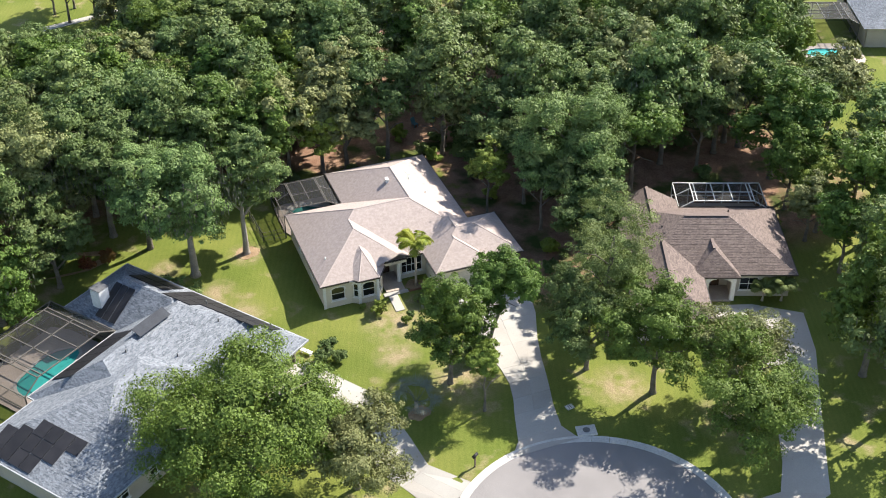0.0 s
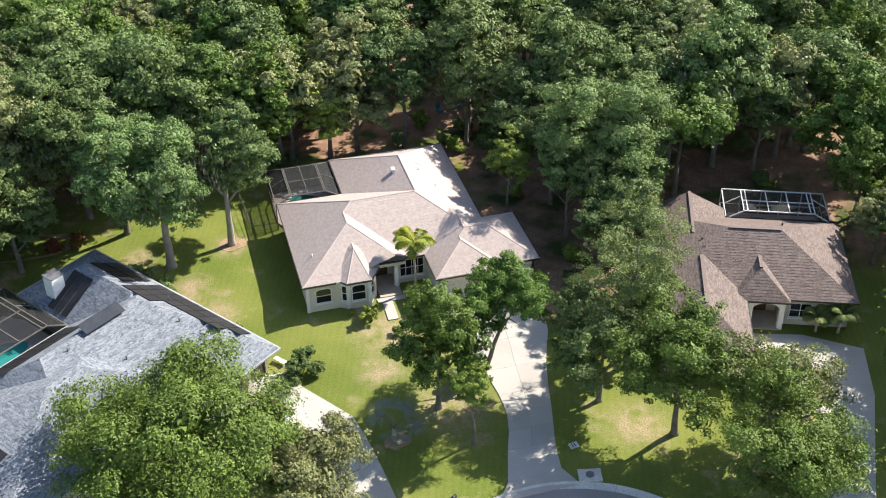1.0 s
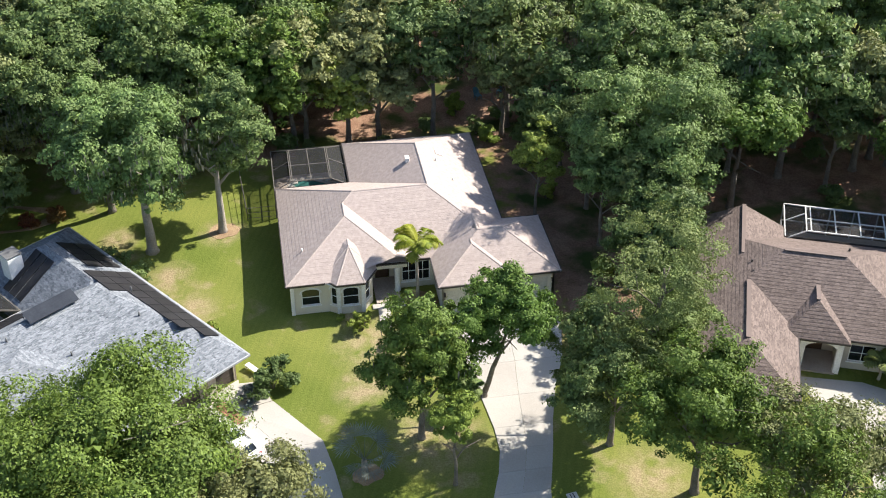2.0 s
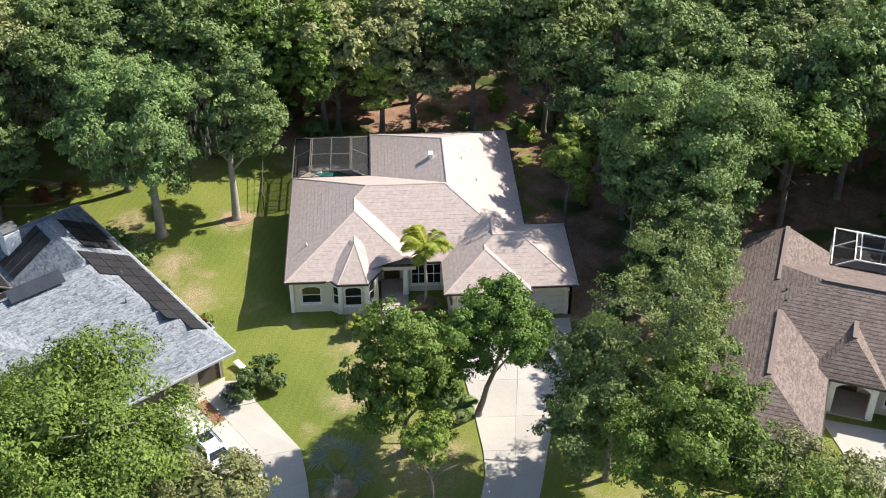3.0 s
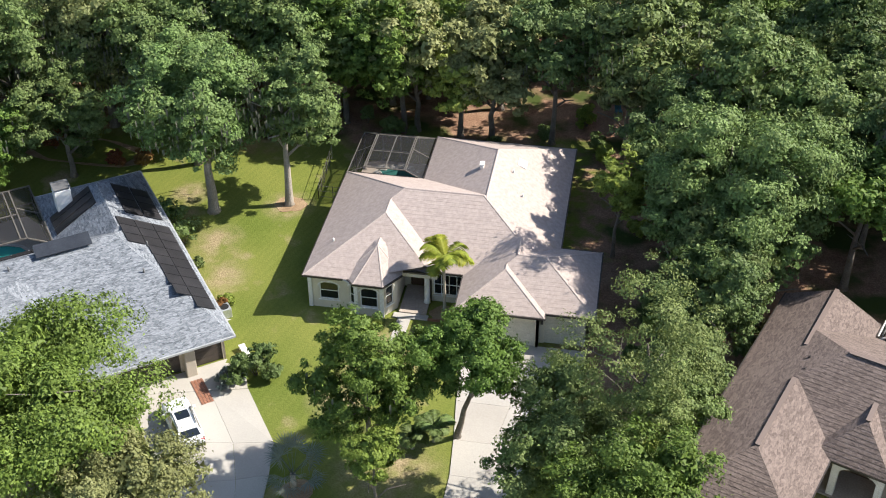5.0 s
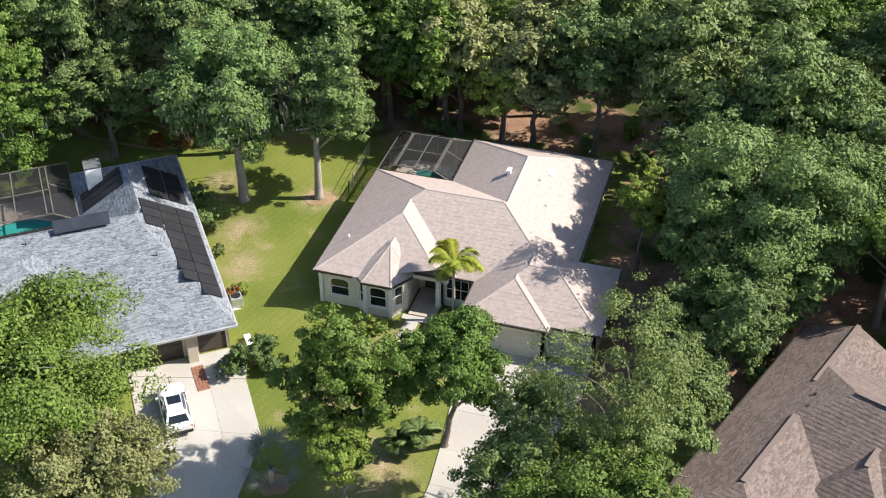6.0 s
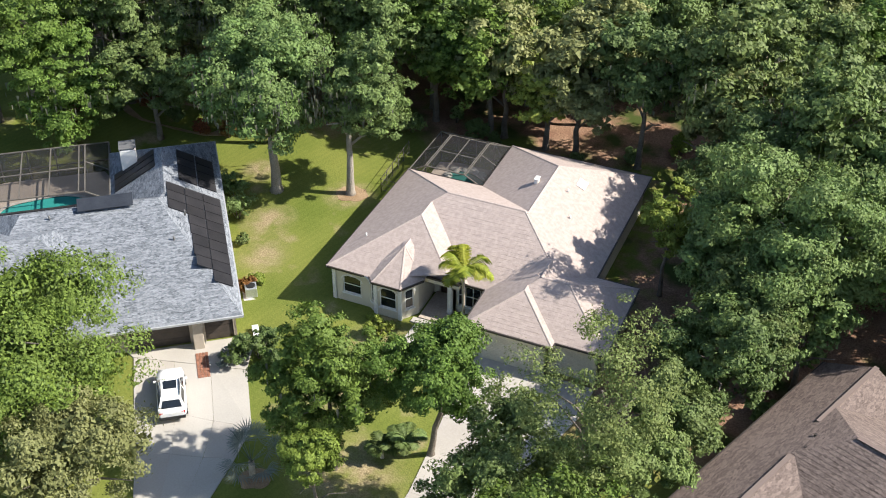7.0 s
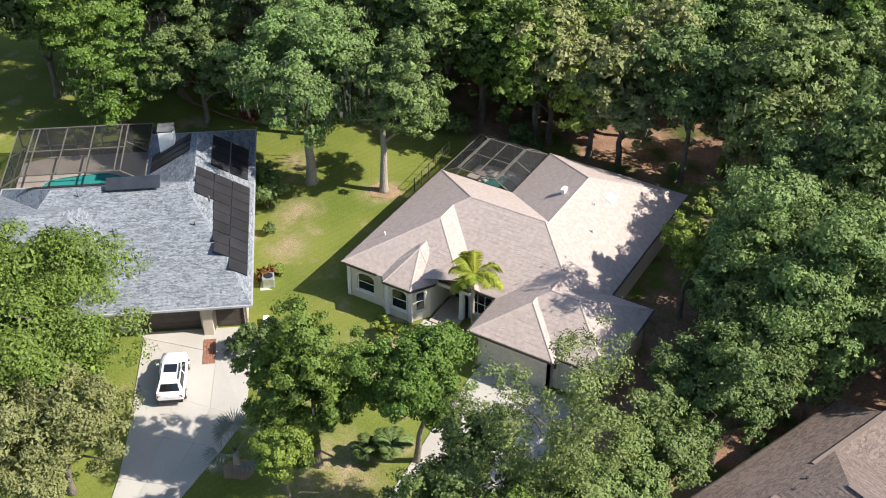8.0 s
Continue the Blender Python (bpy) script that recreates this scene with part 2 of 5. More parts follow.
def ground_mat():
    """Mown lawn that thins to straw, and leaf litter under the woods."""
    m, n, l, b = node_mat("ground")
    pos = n.new("ShaderNodeNewGeometry").outputs["Position"]
    sep = n.new("ShaderNodeSeparateXYZ")
    l.new(pos, sep.inputs[0])
    big = noise_fac(n, l, pos, 0.16, 5, 0.36, 0.64)
    mid = noise_fac(n, l, pos, 0.7, 6, 0.35, 0.65)
    fine = noise_fac(n, l, pos, 9.0, 6, 0.3, 0.7)
    grass = mix_rgb(n, l, big, (0.100, 0.132, 0.024), (0.178, 0.188, 0.046))
    grass = mix_rgb(n, l, 0.28, grass, mix_rgb(n, l, fine, (0.06, 0.09, 0.014), (0.22, 0.255, 0.055)))
    wv = n.new("ShaderNodeTexWave")
    wv.inputs["Scale"].default_value, wv.inputs["Distortion"].default_value = 0.55, 1.2
    mp = n.new("ShaderNodeMapping")
    mp.inputs["Rotation"].default_value = (0, 0, radians(20))
    l.new(pos, mp.inputs[0])
    l.new(mp.outputs[0], wv.inputs[0])
    grass = mix_rgb(n, l, 0.06, grass, mix_rgb(n, l, wv.outputs["Fac"], (0.075, 0.12, 0.016), (0.25, 0.28, 0.06)))
    straw = mix_rgb(n, l, fine, (0.20, 0.155, 0.085), (0.38, 0.31, 0.185))
    patchy = noise_fac(n, l, pos, 0.9, 6, 0.3, 0.6)
    dry = noise_fac(n, l, pos, 0.34, 6, 0.585, 0.74)
    # worn places: before the porch, under the trees, along the grey house's side
    worn = dry
    for x, y, r in ((6.0, -4.4, 4.2), (4.3, -9.0, 2.6), (-5.0, 12.0, 2.4), (-7.4, 2.6, 2.4), (-9.4, 6.6, 2.6), (-13.5, 12.5, 2.0), (21.5, -20.5, 3.4), (20.4, 8.0, 3.0), (8.6, -14.6, 4.2), (28.5, -27.5, 3.6), (22.0, 2.5, 2.2)):
        ds = n.new("ShaderNodeVectorMath")
        ds.operation = "DISTANCE"
        ds.inputs[1].default_value = (x, y, 0)
        l.new(pos, ds.inputs[0])
        near = n.new("ShaderNodeMapRange")
        near.inputs[1].default_value, near.inputs[2].default_value = r, r * 0.25
        l.new(ds.outputs["Value"], near.inputs[0])
        mul = n.new("ShaderNodeMath")
        mul.operation = "MULTIPLY"
        l.new(near.outputs[0], mul.inputs[0])
        l.new(patchy, mul.inputs[1])
        top = n.new("ShaderNodeMath")
        top.operation = "MAXIMUM"
        l.new(worn, top.inputs[0])
        l.new(mul.outputs[0], top.inputs[1])
        worn = top.outputs[0]
    grass = mix_rgb(n, l, worn, grass, straw)
    litter = mix_rgb(n, l, mid, (0.19, 0.094, 0.060), (0.33, 0.205, 0.135))
    litter = mix_rgb(n, l, 0.5, litter, mix_rgb(n, l, fine, (0.05, 0.034, 0.022), (0.40, 0.26, 0.18)))
    lush = noise_fac(n, l, pos, 0.22, 5, 0.5, 0.62)
    litter = mix_rgb(n, l, lush, litter, (0.055, 0.075, 0.02))
    # woods begin behind the gardens
    wob = n.new("ShaderNodeMath")
    wob.operation = "MULTIPLY_ADD"
    wob.inputs[1].default_value = 9.0
    l.new(big, wob.inputs[0])
    l.new(sep.outputs[1], wob.inputs[2])
    e1 = n.new("ShaderNodeMapRange")
    e1.inputs[1].default_value, e1.inputs[2].default_value = 25.5, 30.0
    l.new(wob.outputs[0], e1.inputs[0])
    far = n.new("ShaderNodeMapRange")
    far.inputs[1].default_value, far.inputs[2].default_value = 64.0, 62.0
    l.new(sep.outputs[1], far.inputs[0])
    wx = n.new("ShaderNodeMath")
    wx.operation = "MULTIPLY_ADD"
    wx.inputs[1].default_value = 5.0
    l.new(mid, wx.inputs[0])
    l.new(sep.outputs[0], wx.inputs[2])
    e2 = n.new("ShaderNodeMapRange")
    e2.inputs[1].default_value, e2.inputs[2].default_value = 19.0, 22.5
    l.new(wx.outputs[0], e2.inputs[0])
    e3 = n.new("ShaderNodeMapRange")
    e3.inputs[1].default_value, e3.inputs[2].default_value = -9.0, -4.0
    l.new(sep.outputs[1], e3.inputs[0])
    e23 = n.new("ShaderNodeMath")
    e23.operation = "MULTIPLY"
    l.new(e2.outputs[0], e23.inputs[0])
    l.new(e3.outputs[0], e23.inputs[1])
    mx = n.new("ShaderNodeMath")
    mx.operation = "MAXIMUM"
    l.new(e1.outputs[0], mx.inputs[0])
    l.new(e23.outputs[0], mx.inputs[1])
    e4 = n.new("ShaderNodeMapRange")
    e4.inputs[1].default_value, e4.inputs[2].default_value = 66.0, 60.0
    l.new(wx.outputs[0], e4.inputs[0])
    m4 = n.new("ShaderNodeMath")
    m4.operation = "MULTIPLY"
    l.new(mx.outputs[0], m4.inputs[0])
    l.new(e4.outputs[0], m4.inputs[1])
    mm = n.new("ShaderNodeMath")
    mm.operation = "MULTIPLY"
    l.new(m4.outputs[0], mm.inputs[0])
    l.new(far.outputs[0], mm.inputs[1])
    c = mix_rgb(n, l, mm.outputs[0], grass, litter)
    l.new(c, b.inputs["Base Color"])
    b.inputs["Roughness"].default_value = 0.95
    b.inputs["Specular IOR Level"].default_value = 0.1
    bp = n.new("ShaderNodeBump")
    bp.inputs["Strength"].default_value, bp.inputs["Distance"].default_value = 0.35, 0.05
    l.new(fine, bp.inputs["Height"])
    l.new(bp.outputs[0], b.inputs["Normal"])
    return m


M["ground"] = ground_mat()


# ---- building helpers ----
def part(name, bm, material, parent, label=""):
    me = bpy.data.meshes.new(name)
    if isinstance(bm, bmesh.types.BMesh):
        bm.normal_update()
        bm.to_mesh(me)
        bm.free()
    else:
        me.from_pydata(*bm)
        me.update()
    me.materials.append(M[material])
    ob = new(name, me)
    ob.parent = parent
    return tagged(ob, label)


def thing(name, m, label, category, group="", kind=""):
    ob = new(name)
    ob.matrix_world = m
    return tagged(ob, label, category, group, kind)


def setting(name, bm, material, label, category):
    return tagged(part(name, bm, material, None, label), "", category, "", "structure")


def box(bm, lo, hi, bevel=0.0):
    vs = [bm.verts.new((x, y, z)) for z in (lo[2], hi[2]) for y in (lo[1], hi[1]) for x in (lo[0], hi[0])]
    fs = [bm.faces.new([vs[i] for i in q]) for q in ((0, 2, 3, 1), (4, 5, 7, 6), (0, 1, 5, 4), (2, 6, 7, 3), (0, 4, 6, 2), (1, 3, 7, 5))]
    if bevel:
        es = {e for f in fs for e in f.edges}
        bmesh.ops.bevel(bm, geom=list(es), offset=bevel, segments=1, affect="EDGES")
    return bm


def bar(bm, p, q, w, h=None):
    """A straight bar of rectangular section from p to q."""
    p, q, h = Vector(p), Vector(q), h or w
    d = (q - p).normalized()
    s = d.cross(Vector((0, 0, 1)))
    s = (s if s.length > 1e-3 else Vector((1, 0, 0))).normalized() * w / 2
    u = s.cross(d).normalized() * h / 2
    vs = [bm.verts.new(c + a * s + b * u) for c in (p, q) for a, b in ((-1, -1), (1, -1), (1, 1), (-1, 1))]
    for f in ((0, 1, 2, 3), (7, 6, 5, 4), (0, 4, 5, 1), (1, 5, 6, 2), (2, 6, 7, 3), (3, 7, 4, 0)):
        bm.faces.new([vs[i] for i in f])
    return bm


def tube(bm, pts, radii, n=8):
    """A tapered tube through the points."""
    rings = []
    for i, p in enumerate(pts):
        a, b = Vector(pts[max(i - 1, 0)]), Vector(pts[min(i + 1, len(pts) - 1)])
        d = (b - a).normalized()
        s = d.cross(Vector((0.31, 0.17, 0.93)) if abs(d.z) < 0.9 else Vector((1, 0, 0))).normalized()
        u = s.cross(d)
        rings.append([bm.verts.new(Vector(p) + radii[i] * (math.cos(t) * s + math.sin(t) * u)) for t in (2 * math.pi * k / n for k in range(n))])
    for r0, r1 in zip(rings, rings[1:]):
        for k in range(n):
            bm.faces.new((r0[k], r0[(k + 1) % n], r1[(k + 1) % n], r1[k])).smooth = True
    bm.faces.new(rings[0][::-1])
    bm.faces.new(rings[-1])
    return bm


def prism(bm, pts, z0, z1):
    lo = [bm.verts.new((x, y, z0)) for x, y in pts]
    hi = [bm.verts.new((x, y, z1)) for x, y in pts]
    bm.faces.new(lo[::-1])
    bm.faces.new(hi)
    for i in range(len(pts)):
        j = (i + 1) % len(pts)
        bm.faces.new((lo[i], lo[j], hi[j], hi[i]))
    return bm


def clip(poly, f):
    """The part of a convex polygon where f(point) >= 0; f is linear."""
    out = []
    for i, p in enumerate(poly):
        q = poly[(i + 1) % len(poly)]
        a, b = f(p), f(q)
        if a >= 0:
            out.append(p)
        if (a >= 0) != (b >= 0):
            out.append(p.lerp(q, a / (a - b)))
    return out


def courses(bm, poly, step, lift):
    """Cover one roof slope with overlapping courses: each starts proud of the one below it."""
    uvl = bm.loops.layers.uv.verify()
    n = Vector((0, 0, 0))
    for i, a in enumerate(poly):
        n += (a - poly[0]).cross(poly[(i + 1) % len(poly)] - poly[0])
    n.normalize()
    if n.z < 0:
        n, poly = -n, poly[::-1]
    up = (Vector((0, 0, 1)) - n * n.z).normalized()
    side = up.cross(n)
    h = [p.dot(up) for p in poly]
    k, top = math.floor(min(h) / step), max(h)
    while k * step < top:
        lo, hi = k * step, (k + 1) * step
        q = clip(clip(poly, lambda p: p.dot(up) - lo), lambda p: hi - p.dot(up))
        k += 1
        if len(q) < 3:
            continue
        vs = [bm.verts.new(p + n * lift * (1 - (p.dot(up) - lo) / step)) for p in q]
        f = bm.faces.new(vs)
        for lp, p in zip(f.loops, q):
            lp[uvl].uv = (p.dot(side), p.dot(up))
        low = [(i, (i + 1) % len(q)) for i in range(len(q)) if q[i].dot(up) - lo < 1e-4 and q[(i + 1) % len(q)].dot(up) - lo < 1e-4]
        for i, j in low:
            a, b = bm.verts.new(q[i]), bm.verts.new(q[j])
            f = bm.faces.new((vs[j], vs[i], a, b))
            for lp in f.loops:
                lp[uvl].uv = (lp.vert.co.dot(side), lo)


def hip_faces(x0, x1, y0, y1, z, left, right, front, back):
    """The slopes of a hipped roof over a rectangle; a rise of None makes a gable on that side."""
    planes = [(s, f) for s, f in ((left, lambda p: p.x - x0), (right, lambda p: x1 - p.x), (front, lambda p: p.y - y0), (back, lambda p: y1 - p.y)) if s]
    out = []
    for s, f in planes:
        poly = [Vector((x0, y0, 0)), Vector((x1, y0, 0)), Vector((x1, y1, 0)), Vector((x0, y1, 0))]
        for t, g in planes:
            if f is not g:
                poly = clip(poly, lambda p: t * g(p) - s * f(p)) if len(poly) > 2 else poly
        if len(poly) > 2:
            out.append([Vector((p.x, p.y, z + s * f(p))) for p in poly])
    return out


def ridge_lines(faces):
    """Edges that two slopes share, lying above the eaves."""
    seen, out = {}, []
    zmin = min(p.z for f in faces for p in f)
    for f in faces:
        for i, p in enumerate(f):
            q = f[(i + 1) % len(f)]
            key = frozenset((tuple(round(v, 2) for v in p), tuple(round(v, 2) for v in q)))
            if key in seen and max(p.z, q.z) > zmin + 0.3 and len(key) == 2:
                out.append((p, q))
            seen[key] = 1
    return out


def roof(parent, faces, material, step, lift, vents=None, name="roof", label=""):
    """A roof of overlapping courses; vents names the material of the raised caps on its level ridges."""
    bm = bmesh.new()
    for f in faces:
        courses(bm, f, step, lift)
    bmesh.ops.remove_doubles(bm, verts=bm.verts[:], dist=0.002)
    ob = part(name, bm, material, parent, label)
    for p, q in ridge_lines(faces) if vents else ():
        if abs(p.z - q.z) < 0.01:
            part("ridge_cap", bar(bmesh.new(), p + Vector((0, 0, 0.03)), q + Vector((0, 0, 0.03)), 0.3, 0.06), vents, ob)
    return ob


def hip_cap(parent, p, q, material, w=0.22):
    """A low rounded cap along a hip or ridge."""
    p, q = Vector(p), Vector(q)
    side = (q - p).cross(Vector((0, 0, 1))).normalized() * w / 2
    bm = bmesh.new()
    rows = [[bm.verts.new(c + side * k + Vector((0, 0, z))) for k, z in ((-1, -0.06), (-0.5, 0.012), (0, 0.034), (0.5, 0.012), (1, -0.06))] for c in (p, q)]
    for i in range(4):
        bm.faces.new((rows[0][i], rows[0][i + 1], rows[1][i + 1], rows[1][i]))
    bm.faces.new(rows[0][::-1])
    bm.faces.new(rows[1])
    part("ridge_cap", bm, material, parent)


def wall_run(parent, p, q, h, material, holes=(), t=0.2, z0=0.0):
    """A wall from p to q with openings (from, to, sill, head) along it; the outside is on its right."""
    p, q = Vector((*p, 0)), Vector((*q, 0))
    d = (q - p).normalized()
    length = (q - p).length
    m = Matrix.Translation(p) @ Matrix(((d.x, -d.y, 0, 0), (d.y, d.x, 0, 0), (0, 0, 1, 0), (0, 0, 0, 1)))
    bm, at = bmesh.new(), 0.0
    for a, b, lo, hi in sorted(holes):
        if a > at:
            box(bm, (at, 0, z0), (a, t, h))
        if lo > z0 + 0.01:
            box(bm, (a, 0, z0), (b, t, lo))
        if hi < h - 0.01:
            box(bm, (a, 0, hi), (b, t, h))
        at = b
    if at < length:
        box(bm, (at, 0, z0), (length, t, h))
    bmesh.ops.remove_doubles(bm, verts=bm.verts[:], dist=0.001)
    bm.transform(m)
    return part("wall", bm, material, parent), m


def window(parent, m, a, b, lo, hi, arch=0.0, cols=2, rows=2, frame_mat="white", wall_mat="stucco"):
    """A window set in the opening: frame, glass, glazing bars, sill and, where arched, the rounded head."""
    fm = bmesh.new()
    for x0, x1, z0, z1 in ((a, a + 0.07, lo, hi), (b - 0.07, b, lo, hi), (a + 0.07, b - 0.07, lo, lo + 0.07), (a + 0.07, b - 0.07, hi - 0.07, hi)):
        box(fm, (x0, 0.05, z0), (x1, 0.13, z1))
    fm.transform(m)
    w = part("window", fm, frame_mat, parent)
    g = box(bmesh.new(), (a + 0.07, 0.09, lo + 0.07), (b - 0.07, 0.1, hi - 0.07))
    g.transform(m)
    part("pane", g, "glass", w)
    for i in range(1, cols):
        x = a + (b - a) * i / cols
        bm = box(bmesh.new(), (x - 0.025, 0.075, lo + 0.07), (x + 0.025, 0.088, hi - 0.07))
        bm.transform(m)
        part("glazing_bar", bm, frame_mat, w)
    for i in range(1, rows):
        z = lo + (hi - lo) * i / rows
        bm = box(bmesh.new(), (a + 0.07, 0.07, z - 0.03), (b - 0.07, 0.0865, z + 0.03))
        bm.transform(m)
        part("glazing_bar", bm, frame_mat, w)
    bm = box(bmesh.new(), (a - 0.08, -0.06, lo - 0.1), (b + 0.08, 0.05, lo - 0.005), 0.01)
    bm.transform(m)
    part("sill", bm, "white", w)
    if arch:
        c, r = (a + b) / 2, (b - a) / 2
        bm = bmesh.new()
        for sgn in (-1, 1):
            pts = [(c + sgn * r * math.sin(t), hi - arch + arch * math.cos(t)) for t in (math.pi / 2 * k / 6 for k in range(7))]
            for (x0, z0), (x1, z1) in zip(pts, pts[1:]):
                xs = sorted((x0, x1))
                vs = [bm.verts.new((x, y, z)) for y in (0.004, 0.06) for x, z in ((x0, z0), (x1, z1), (x1, hi + 0.002), (x0, hi + 0.002))]
                for q in ((0, 1, 2, 3), (7, 6, 5, 4), (0, 4, 5, 1)):
                    bm.faces.new([vs[i] for i in q])
        bm.transform(m)
        part("arched_head", bm, wall_mat, w)
        bm = bmesh.new()
        pts = [(c + (r + 0.09) * math.sin(t), hi - arch + (arch + 0.09) * math.cos(t)) for t in (-math.pi / 2 + math.pi * k / 14 for k in range(15))]
        for (x0, z0), (x1, z1) in zip(pts, pts[1:]):
            bar(bm, (x0, -0.01, z0), (x1, -0.01, z1), 0.05, 0.09)
        bm.transform(m)
        part("arch_moulding", bm, "white", w)
    return w


def eave_line(parent, pts, z, material="white", closed=True, size=0.12, label=""):
    """Gutter boards along the eaves, one straight length each."""
    n = len(pts)
    for i in range(n if closed else n - 1):
        bm = bar(bmesh.new(), (*pts[i], z - 0.07), (*pts[(i + 1) % n], z - 0.07), size, 0.15)
        part("gutter", bm, material, parent)


def smooth(t):
    t = min(1, max(0, t))
    return t * t * (3 - 2 * t)


def gz(x, y):
    """Height of the ground: the lot of the grey house lies lower."""
    dx, dy = x + 3.55, y + 6.29
    u, v = -0.8 * dx - 0.6 * dy, -0.6 * dx + 0.8 * dy
    return -0.6 * smooth((u + 4.5) / 4) * smooth((32 - u) / 6) * smooth((29 - v) / 4.5) * smooth((v + 45) / 12) * smooth((4.5 - x) / 5)


# ---- ground, road, drives ----
def ground_sheet():
    xs = sorted(set([-1500, -700, -350, -180] + list(range(-110, 121, 3)) + [180, 350, 700, 1500]))
    ys = sorted(set([-1500, -700, -350, -180] + list(range(-100, 121, 3)) + [180, 350, 700, 1500]))
    vs = [(x, y, gz(x, y) + (0.05 * noise.noise((x * 0.13, y * 0.13, 0)) if y > 22 or x > 22 or x < -4 else 0) - 0.03) for y in ys for x in xs]
    w = len(xs)
    fs = [(j * w + i, j * w + i + 1, (j + 1) * w + i + 1, (j + 1) * w + i) for j in range(len(ys) - 1) for i in range(w - 1)]
    ob = setting("ground", (vs, [], fs), "ground", "mown lawn with straw patches and leaf litter under the woods", "ground")
    for p in ob.data.polygons:
        p.use_smooth = True


ground_sheet()


def slab(name, pts, material, label, category, z=0.03, depth=0.25, parent=None, follow=False):
    bm = bmesh.new()
    prism(bm, pts, z - depth, z)
    if follow:
        for v in bm.verts:
            v.co.z += gz(v.co.x, v.co.y)
    if parent:
        return part(name, bm, material, parent, label)
    return setting(name, bm, material, label, category)


CX, CY, CR = 11.65, -36.3, 11.3


def arc(r, a0, a1, n):
    return [(CX + r * math.cos(radians(a0 + (a1 - a0) * k / n)), CY + r * math.sin(radians(a0 + (a1 - a0) * k / n))) for k in range(n + 1)]


# turning circle with its outlet road
bm = bmesh.new()
prism(bm, arc(CR, -60, 240, 48) + [(CX - 4, CY - 60), (CX + 4, CY - 60)], -0.2, -0.005)
setting("road", bm, "asphalt", "sun-bleached asphalt turning circle of a dead-end street", "road")
kerb = thing("kerb", Matrix.Identity(4), "pale concrete kerb and gutter round the turning circle", "kerb", kind="structure")
for k in range(40):
    a0, a1 = -60 + 300 * k / 40, -60 + 300 * (k + 0.985) / 40
    bm = bmesh.new()
    inner, mid, outer = [arc(r, a0, a1, 2) for r in (CR - 0.03, CR + 0.4, CR + 0.62)]
    rings = [[bm.verts.new((x, y, z)) for x, y in pts] for pts, z in ((inner, -0.2), (inner, 0.01), (mid, 0.035), (outer, 0.10), (outer, -0.2))]
    for r0, r1 in zip(rings, rings[1:]):
        for i in range(2):
            bm.faces.new((r0[i], r0[i + 1], r1[i + 1], r1[i]))
    bm.faces.new([r[0] for r in rings])
    bm.faces.new([r[2] for r in rings][::-1])
    part("kerb_stone", bm, "kerb", kerb)


def edge_curve(p, q, r, n=6):
    return [tuple(Vector(p).lerp(Vector(r), t).lerp(Vector(r).lerp(Vector(q), t), t)) for t in (k / n for k in range(n + 1))]


# drive of the beige house, poured in panels
drive = thing("driveway", Matrix.Identity(4), "pale concrete driveway poured in panels, up to the beige house", "driveway", kind="structure")
left = [(9.0, -25.2), (10.2, -23.6), (11.2, -20.5), (11.9, -18.6), (12.4, -16.6), (12.45, -14.5), (12.2, -11.5), (11.8, -8.0), (11.6, -4.6), (11.5, -1.75)]
right = [(15.2, -25.15), (14.4, -23.2), (14.9, -20.5), (15.45, -18.6), (16.0, -16.6), (16.5, -14.5), (17.4, -11.5), (18.8, -8.0), (19.6, -4.6), (19.7, -1.75)]
for i in range(len(left) - 1):
    a, b, c, d = map(Vector, (left[i], right[i], right[i + 1], left[i + 1]))
    g = (d - a).normalized() * 0.007
    halves = ((0.0, 0.4985), (0.5015, 1.0)) if i > 1 else ((0.0, 1.0),)
    for s0, s1 in halves:
        pts = [a.lerp(b, s0) + g, a.lerp(b, s1) + g, d.lerp(c, s1) - g, d.lerp(c, s0) - g]
        slab("concrete_panel", [tuple(p) for p in pts], "concrete" if (i + (s0 > 0)) % 3 else "concrete_b", "", "", 0.04 + 0.002 * (i % 2), 0.2, drive)

# drive of the grey house
drive2 = thing("driveway", Matrix.Identity(4), "broad pale concrete driveway before the grey house's garage", "driveway", kind="structure")
lefts = [(-9.7, -10.6), (-7.0, -14.4), (-4.6, -17.7), (-2.4, -21.0), (-0.5, -24.6), (1.2, -28.6)]
rights = [(-2.1, -8.6), (1.0, -13.2), (1.5, -16.0), (1.9, -19.5), (2.2, -23.2), (5.0, -26.9)]
for i in range(5):
    a, b, c, d = map(Vector, (lefts[i], rights[i], rights[i + 1], lefts[i + 1]))
    for s0, s1 in ((0.0, 0.36), (0.362, 0.68), (0.682, 1.0)):
        pts = [a.lerp(b, s0), a.lerp(b, s1), d.lerp(c, s1), d.lerp(c, s0)]
        g = (d - a).normalized() * 0.008
        pts = [pts[0] + g, pts[1] + g, pts[2] - g, pts[3] - g]
        slab("concrete_panel", [tuple(p) for p in pts], "concrete" if (i * 2 + round(s0 * 3)) % 4 else "concrete_b", "", "", 0.045 + 0.002 * (i % 2), 0.5, drive2, True)
# apron tip of the grey drive under the garage wall
slab("concrete_panel", [(-9.72, -10.58), (-2.14, -8.57), (-2.9, -6.6), (-4.45, -5.98), (-10.38, -10.36)], "concrete", "", "", 0.04, 0.5, drive2, True)

